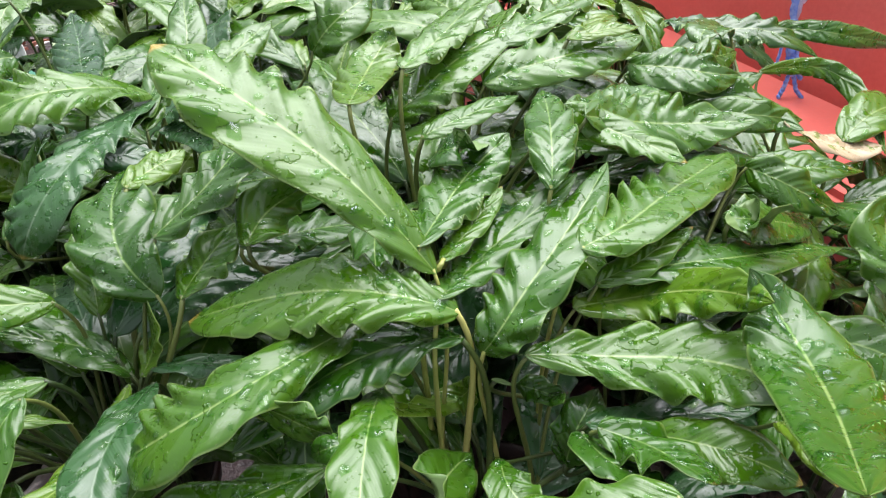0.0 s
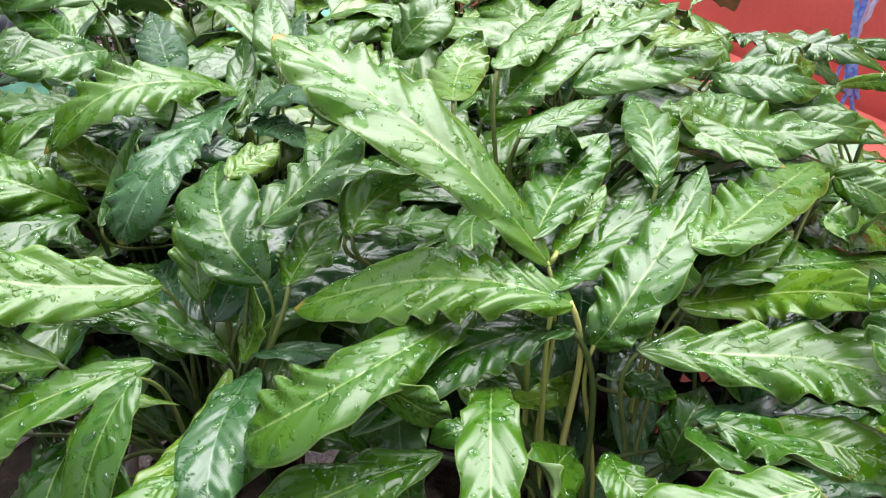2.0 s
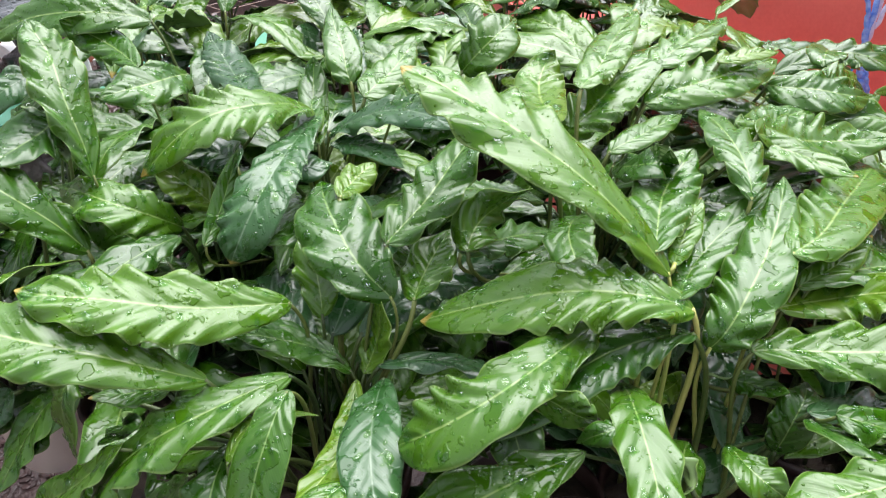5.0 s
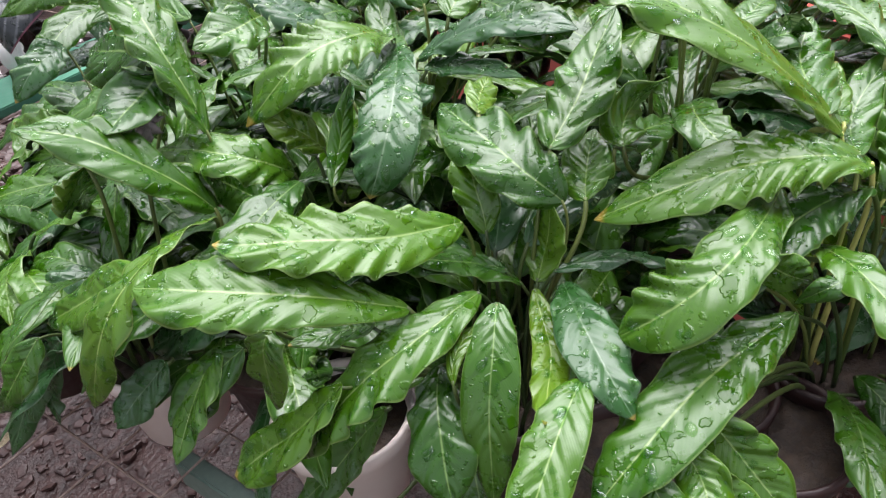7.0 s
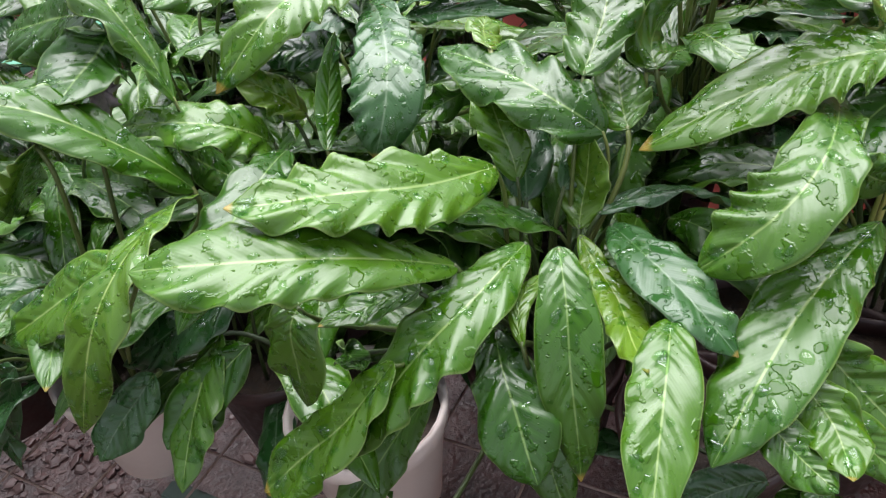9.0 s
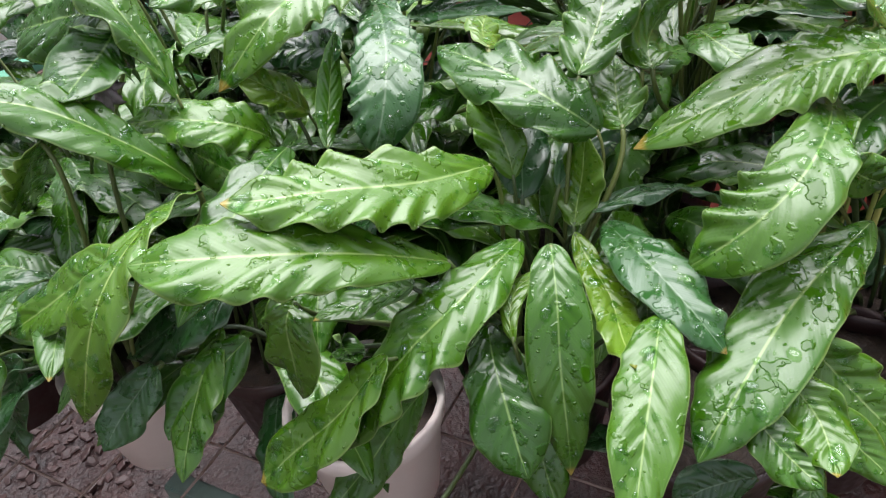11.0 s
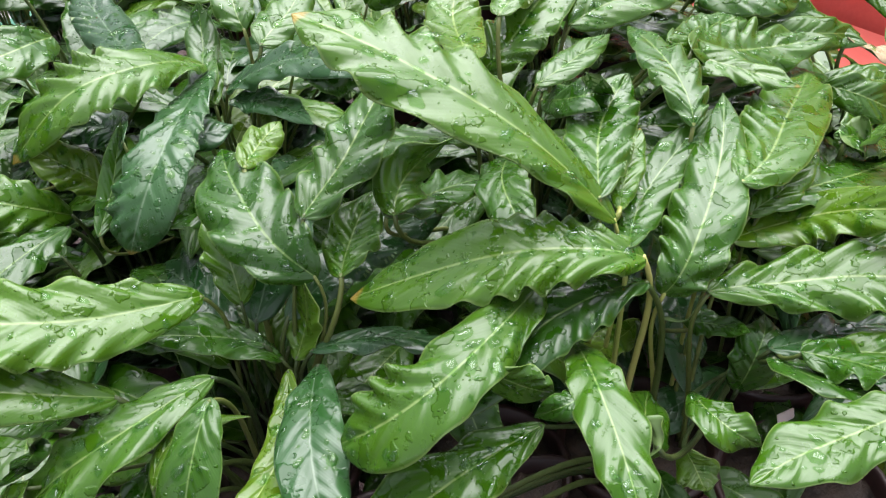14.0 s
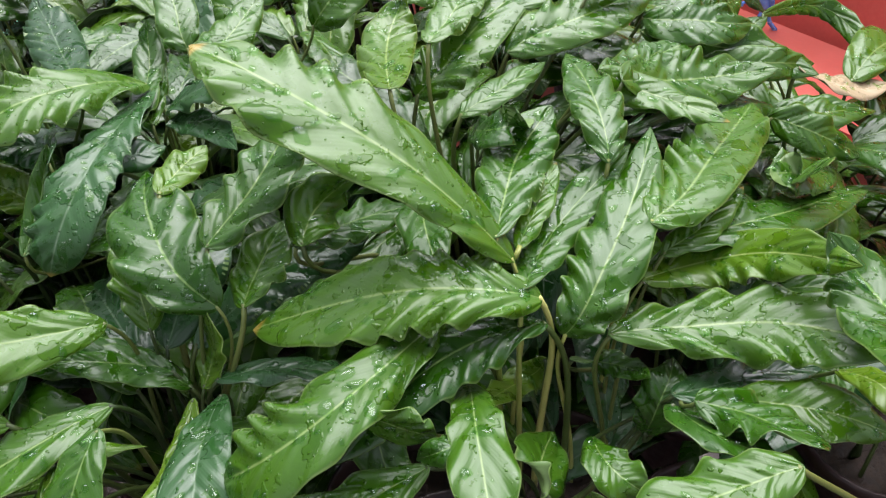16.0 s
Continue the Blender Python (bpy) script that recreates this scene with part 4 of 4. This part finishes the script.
sprouts = [sprout((-0.20, 0.350, 0.1), 91), sprout((-0.06, 0.360, 0.1), 92)]
for x, y in ((0.17, 0.36), (-0.10, 0.43)):
    copy_thing(rng.choice(sprouts), pose(x, y, BENCH, 0, 0, rng.uniform(0, 360)))


# plants further back: four grown plants, and copies of them
def grown(place, seed):
    ob = plant(place)
    wild_leaves(ob, 9, seed, rise=(0.27, 0.36), size=(0.19, 0.25), tones=(0, 1, 1, 2, 3))
    wild_leaves(ob, 7, seed + 50, rise=(0.16, 0.26), size=(0.16, 0.21), tones=(0, 0, 1, 3))
    return ob


back_plants = [grown((-0.19, 1.04, 0.1), 31), grown((0.08, 1.00, 0.1), 32), grown((0.28, 1.08, 0.1), 33), grown((-0.36, 1.22, 0.1), 34)]
rng = random.Random(9)
for x, y in ((-0.11, 1.27), (0.12, 1.25), (0.29, 1.28), (-0.60, 1.36), (-0.30, 1.48), (-0.04, 1.52), (0.20, 1.50), (0.20, 1.62), (-0.13, 1.75), (0.15, 1.76), (-0.48, 1.62), (-0.35, 1.85), (-0.78, 1.42), (-0.66, 1.60), (-0.84, 1.66)):
    copy_thing(rng.choice(back_plants), pose(x, y, BENCH, 0, 0, rng.uniform(0, 360)))

# the far corner of the bench: a dark rose-veined plant in terracotta, white and broken pots
ROSE = leaf_material("leaf_rose_veined", (0.012, 0.016, 0.018), (0.15, 0.16, 0.17), (0.55, 0.20, 0.28), 0.5, 0.6, 110.0, 0.0)
DUSK = leaf_material("leaf_dusk_brown", (0.020, 0.015, 0.018), (0.055, 0.040, 0.044), (0.12, 0.09, 0.09), 0.4, 0.1, 300.0, 0.0)
p12 = plant((-1.475, 2.200, 0.1), "terracotta", "dark round-leaved plant with a pink midrib in a terracotta pot")
leaf(p12, (-1.294, 2.118, 0.37), (-1.138, 1.647, 0.37), (-1.341, 1.728, 0.31), 0.205, 12, 0, 0.35, 0, ROSE)
leaf(p12, (-1.159, 1.703, 0.31), (-1.110, 1.711, 0.26), (-1.128, 1.750, 0.17), 0.085, 0, 0, 0.8, 0, DUSK)
leaf(p12, (-1.256, 1.802, 0.27), (-1.284, 1.788, 0.22), (-1.367, 1.848, 0.16), 0.060, 0, 0, 0.8, 0, DUSK)
leaf(p12, (-1.305, 2.160, 0.330), (-1.165, 2.100, 0.290), (-1.055, 2.030, 0.200), 0.110, 0, 0, 0.6, 0, DUSK)
leaf(p12, (-1.535, 2.260, 0.340), (-1.615, 2.360, 0.350), (-1.705, 2.440, 0.300), 0.120, 0, 0, 0.4, 0, ROSE)
leaf(p12, (-1.525, 2.140, 0.330), (-1.655, 2.050, 0.330), (-1.775, 1.980, 0.260), 0.120, 0, 0, 0.4, 0, ROSE)


EMPTY = [(0.0, 0.003), (0.036, 0.0), (0.040, 0.0), (0.0535, 0.084), (0.0520, 0.084), (0.038, 0.006), (0.0, 0.006)]
RIM = [(0.0535, 0.083), (0.060, 0.084), (0.0615, 0.088), (0.0615, 0.098), (0.060, 0.101), (0.056, 0.101), (0.0520, 0.083)]


def empty_pot(place, tilt, turn, mat, label):
    ob = new("empty_pot")
    for name, profile in (("pot_wall", EMPTY), ("rim", RIM)):
        v, f = lathe(profile, 26)
        part(name, mesh_of(name, v, f, [mat]), ob)
    ob.matrix_world = pose(*place, tilt, 0, turn)
    return tagged(ob, label, "pot", "empty pots")


def white_pot(place, tilt, turn):
    return empty_pot(place, tilt, turn, M_WHITE, "small empty white plastic pot lying on the wire bench")


white_pot((-1.280, 1.927, BENCH + 0.055), 78, 70)
white_pot((-1.119, 2.214, BENCH), 0, 0)
white_pot((-1.460, 2.065, BENCH + 0.055), 80, 150)
bottle = tagged(new("plastic_bottle"), "small white plastic bottle with a ribbed dark cap", "bottle")
bottle.location = (-1.405, 1.850, BENCH)
v, f = lathe([(0.0, 0.0), (0.022, 0.0), (0.024, 0.004), (0.024, 0.050), (0.020, 0.060), (0.012, 0.066), (0.012, 0.074)], 20)
part("bottle_body", mesh_of("bottle_body", v, f, [M_WHITE]), bottle)
v, f = lathe([(0.014, 0.072), (0.0145, 0.074), (0.0145, 0.088), (0.012, 0.090), (0.0, 0.090)], 20)
part("cap", mesh_of("cap", v, f, [M_DARKPOT]), bottle, "dark ribbed cap")
post = block("white_post", (-1.240, 2.007, BENCH + 0.055), (0.030, 0.030, 0.112), 30, M_WHITE)
tagged(post, "short white plastic post standing on the wire bench", "post")


# broken pieces of pots and bark lying beyond the side board
M_SHARD, _n, _l, _b = material("pot_shards")
_ramp = _n.new("ShaderNodeValToRGB")
_ramp.color_ramp.interpolation = "CONSTANT"
for pos, col in ((0.0, (0.05, 0.03, 0.028)), (0.38, (0.30, 0.10, 0.06)), (0.55, (0.16, 0.11, 0.10)), (0.72, (0.62, 0.58, 0.56)), (0.86, (0.025, 0.02, 0.02))):
    e = _ramp.color_ramp.elements.new(pos)
    e.color = (*col, 1)
_l.new(_n.new("ShaderNodeNewGeometry").outputs["Random Per Island"], _ramp.inputs[0])
_l.new(_ramp.outputs[0], _b.inputs["Base Color"])
_b.inputs["Roughness"].default_value = 0.45
rng = random.Random(12)
sv, sf = [], []
for _ in range(420):
    a, c = rng.uniform(-1.3, 1.3), 1.272 + abs(rng.gauss(0, 0.22))
    w, dpt, hgt = rng.uniform(0.008, 0.035), rng.uniform(0.006, 0.022), rng.uniform(0.003, 0.010)
    m = pose(-0.787, 0.589, BENCH, 0, 0, TURN_B) @ pose(a, c, hgt + 0.001, rng.uniform(-14, 14), rng.uniform(-14, 14), rng.uniform(0, 360))
    s0 = len(sv)
    k = rng.uniform(0.3, 1.0)
    sv += [tuple(m @ Vector((x * w * (k if y > 0 else 1), y * dpt, z * hgt))) for z in (-1, 1) for x, y in ((-1, -1), (1, -1), (1, 1), (-1, 1))]
    sf += [tuple(s0 + i for i in q) for q in ((3, 2, 1, 0), (4, 5, 6, 7), (0, 1, 5, 4), (1, 2, 6, 5), (2, 3, 7, 6), (3, 0, 4, 7))]
tagged(new("potsherd_litter", mesh_of("potsherd_litter", sv, sf, [M_SHARD], smooth=False)), "litter of pot fragments and bark on the wires", "litter", kind="stuff")

# a withered purple-grey leaf hanging among the green ones
M_WITHER = plain("withered_leaf", (0.10, 0.075, 0.085), (0.26, 0.21, 0.23), 0.35, 50.0, 0.002, 200.0)
leaf(p9, (-0.617, 0.675, 0.507), (-0.611, 0.654, 0.495), (-0.623, 0.65, 0.472), 0.036, 20, 0, 2.6, 0, M_WITHER)
# a faded label stuck in a pot
label_stick = tagged(new("plant_label"), "faded pinkish cream plastic plant label stuck in a pot", "label")
label_stick.matrix_world = pose(0.186, 0.400, 0.198, -32, 16, 24)
for name, centre, size in (("stake", (0, 0, 0.012), (0.009, 0.0016, 0.040)), ("tag", (0, 0, 0.042), (0.026, 0.0016, 0.024))):
    ob = block(name, centre, size, 0, M_CREAM, None, "", 0.0005)
    ob.parent = label_stick

# fallen leaves
def fallen(place, length, turn, mat, label, seed):
    rng = np.random.default_rng(seed)
    d = np.array((math.cos(turn), math.sin(turn), 0.0))
    p = np.array(place, float)
    pts, nrm, u, v, _ = blade(-0.5 * length * d, np.array((0, 0, 0.012)), 0.5 * length * d + np.array((0, 0, 0.004)), length * 0.3, 20, d, rng, 24, 8, 1.6)
    ob = new("fallen_leaf", blade_mesh("fallen_leaf", pts, nrm, u, v, mat, under=mat))
    ob.location = p
    return tagged(ob, label, "leaf", "fallen leaves")


fallen((-0.915, 0.640, BENCH + 0.004), 0.060, 0.9, LEAF[4], "curled yellowish dead leaf on the bench wires", 3)
fallen((-0.560, 0.545, BENCH + 0.006), 0.080, 2.2, M_BROWN, "brown withered leaf lying on the bench wires", 4)
fallen((0.075, 0.500, BENCH + 0.006), 0.070, 0.3, M_BROWN, "brown withered leaf lying on the bench wires", 5)
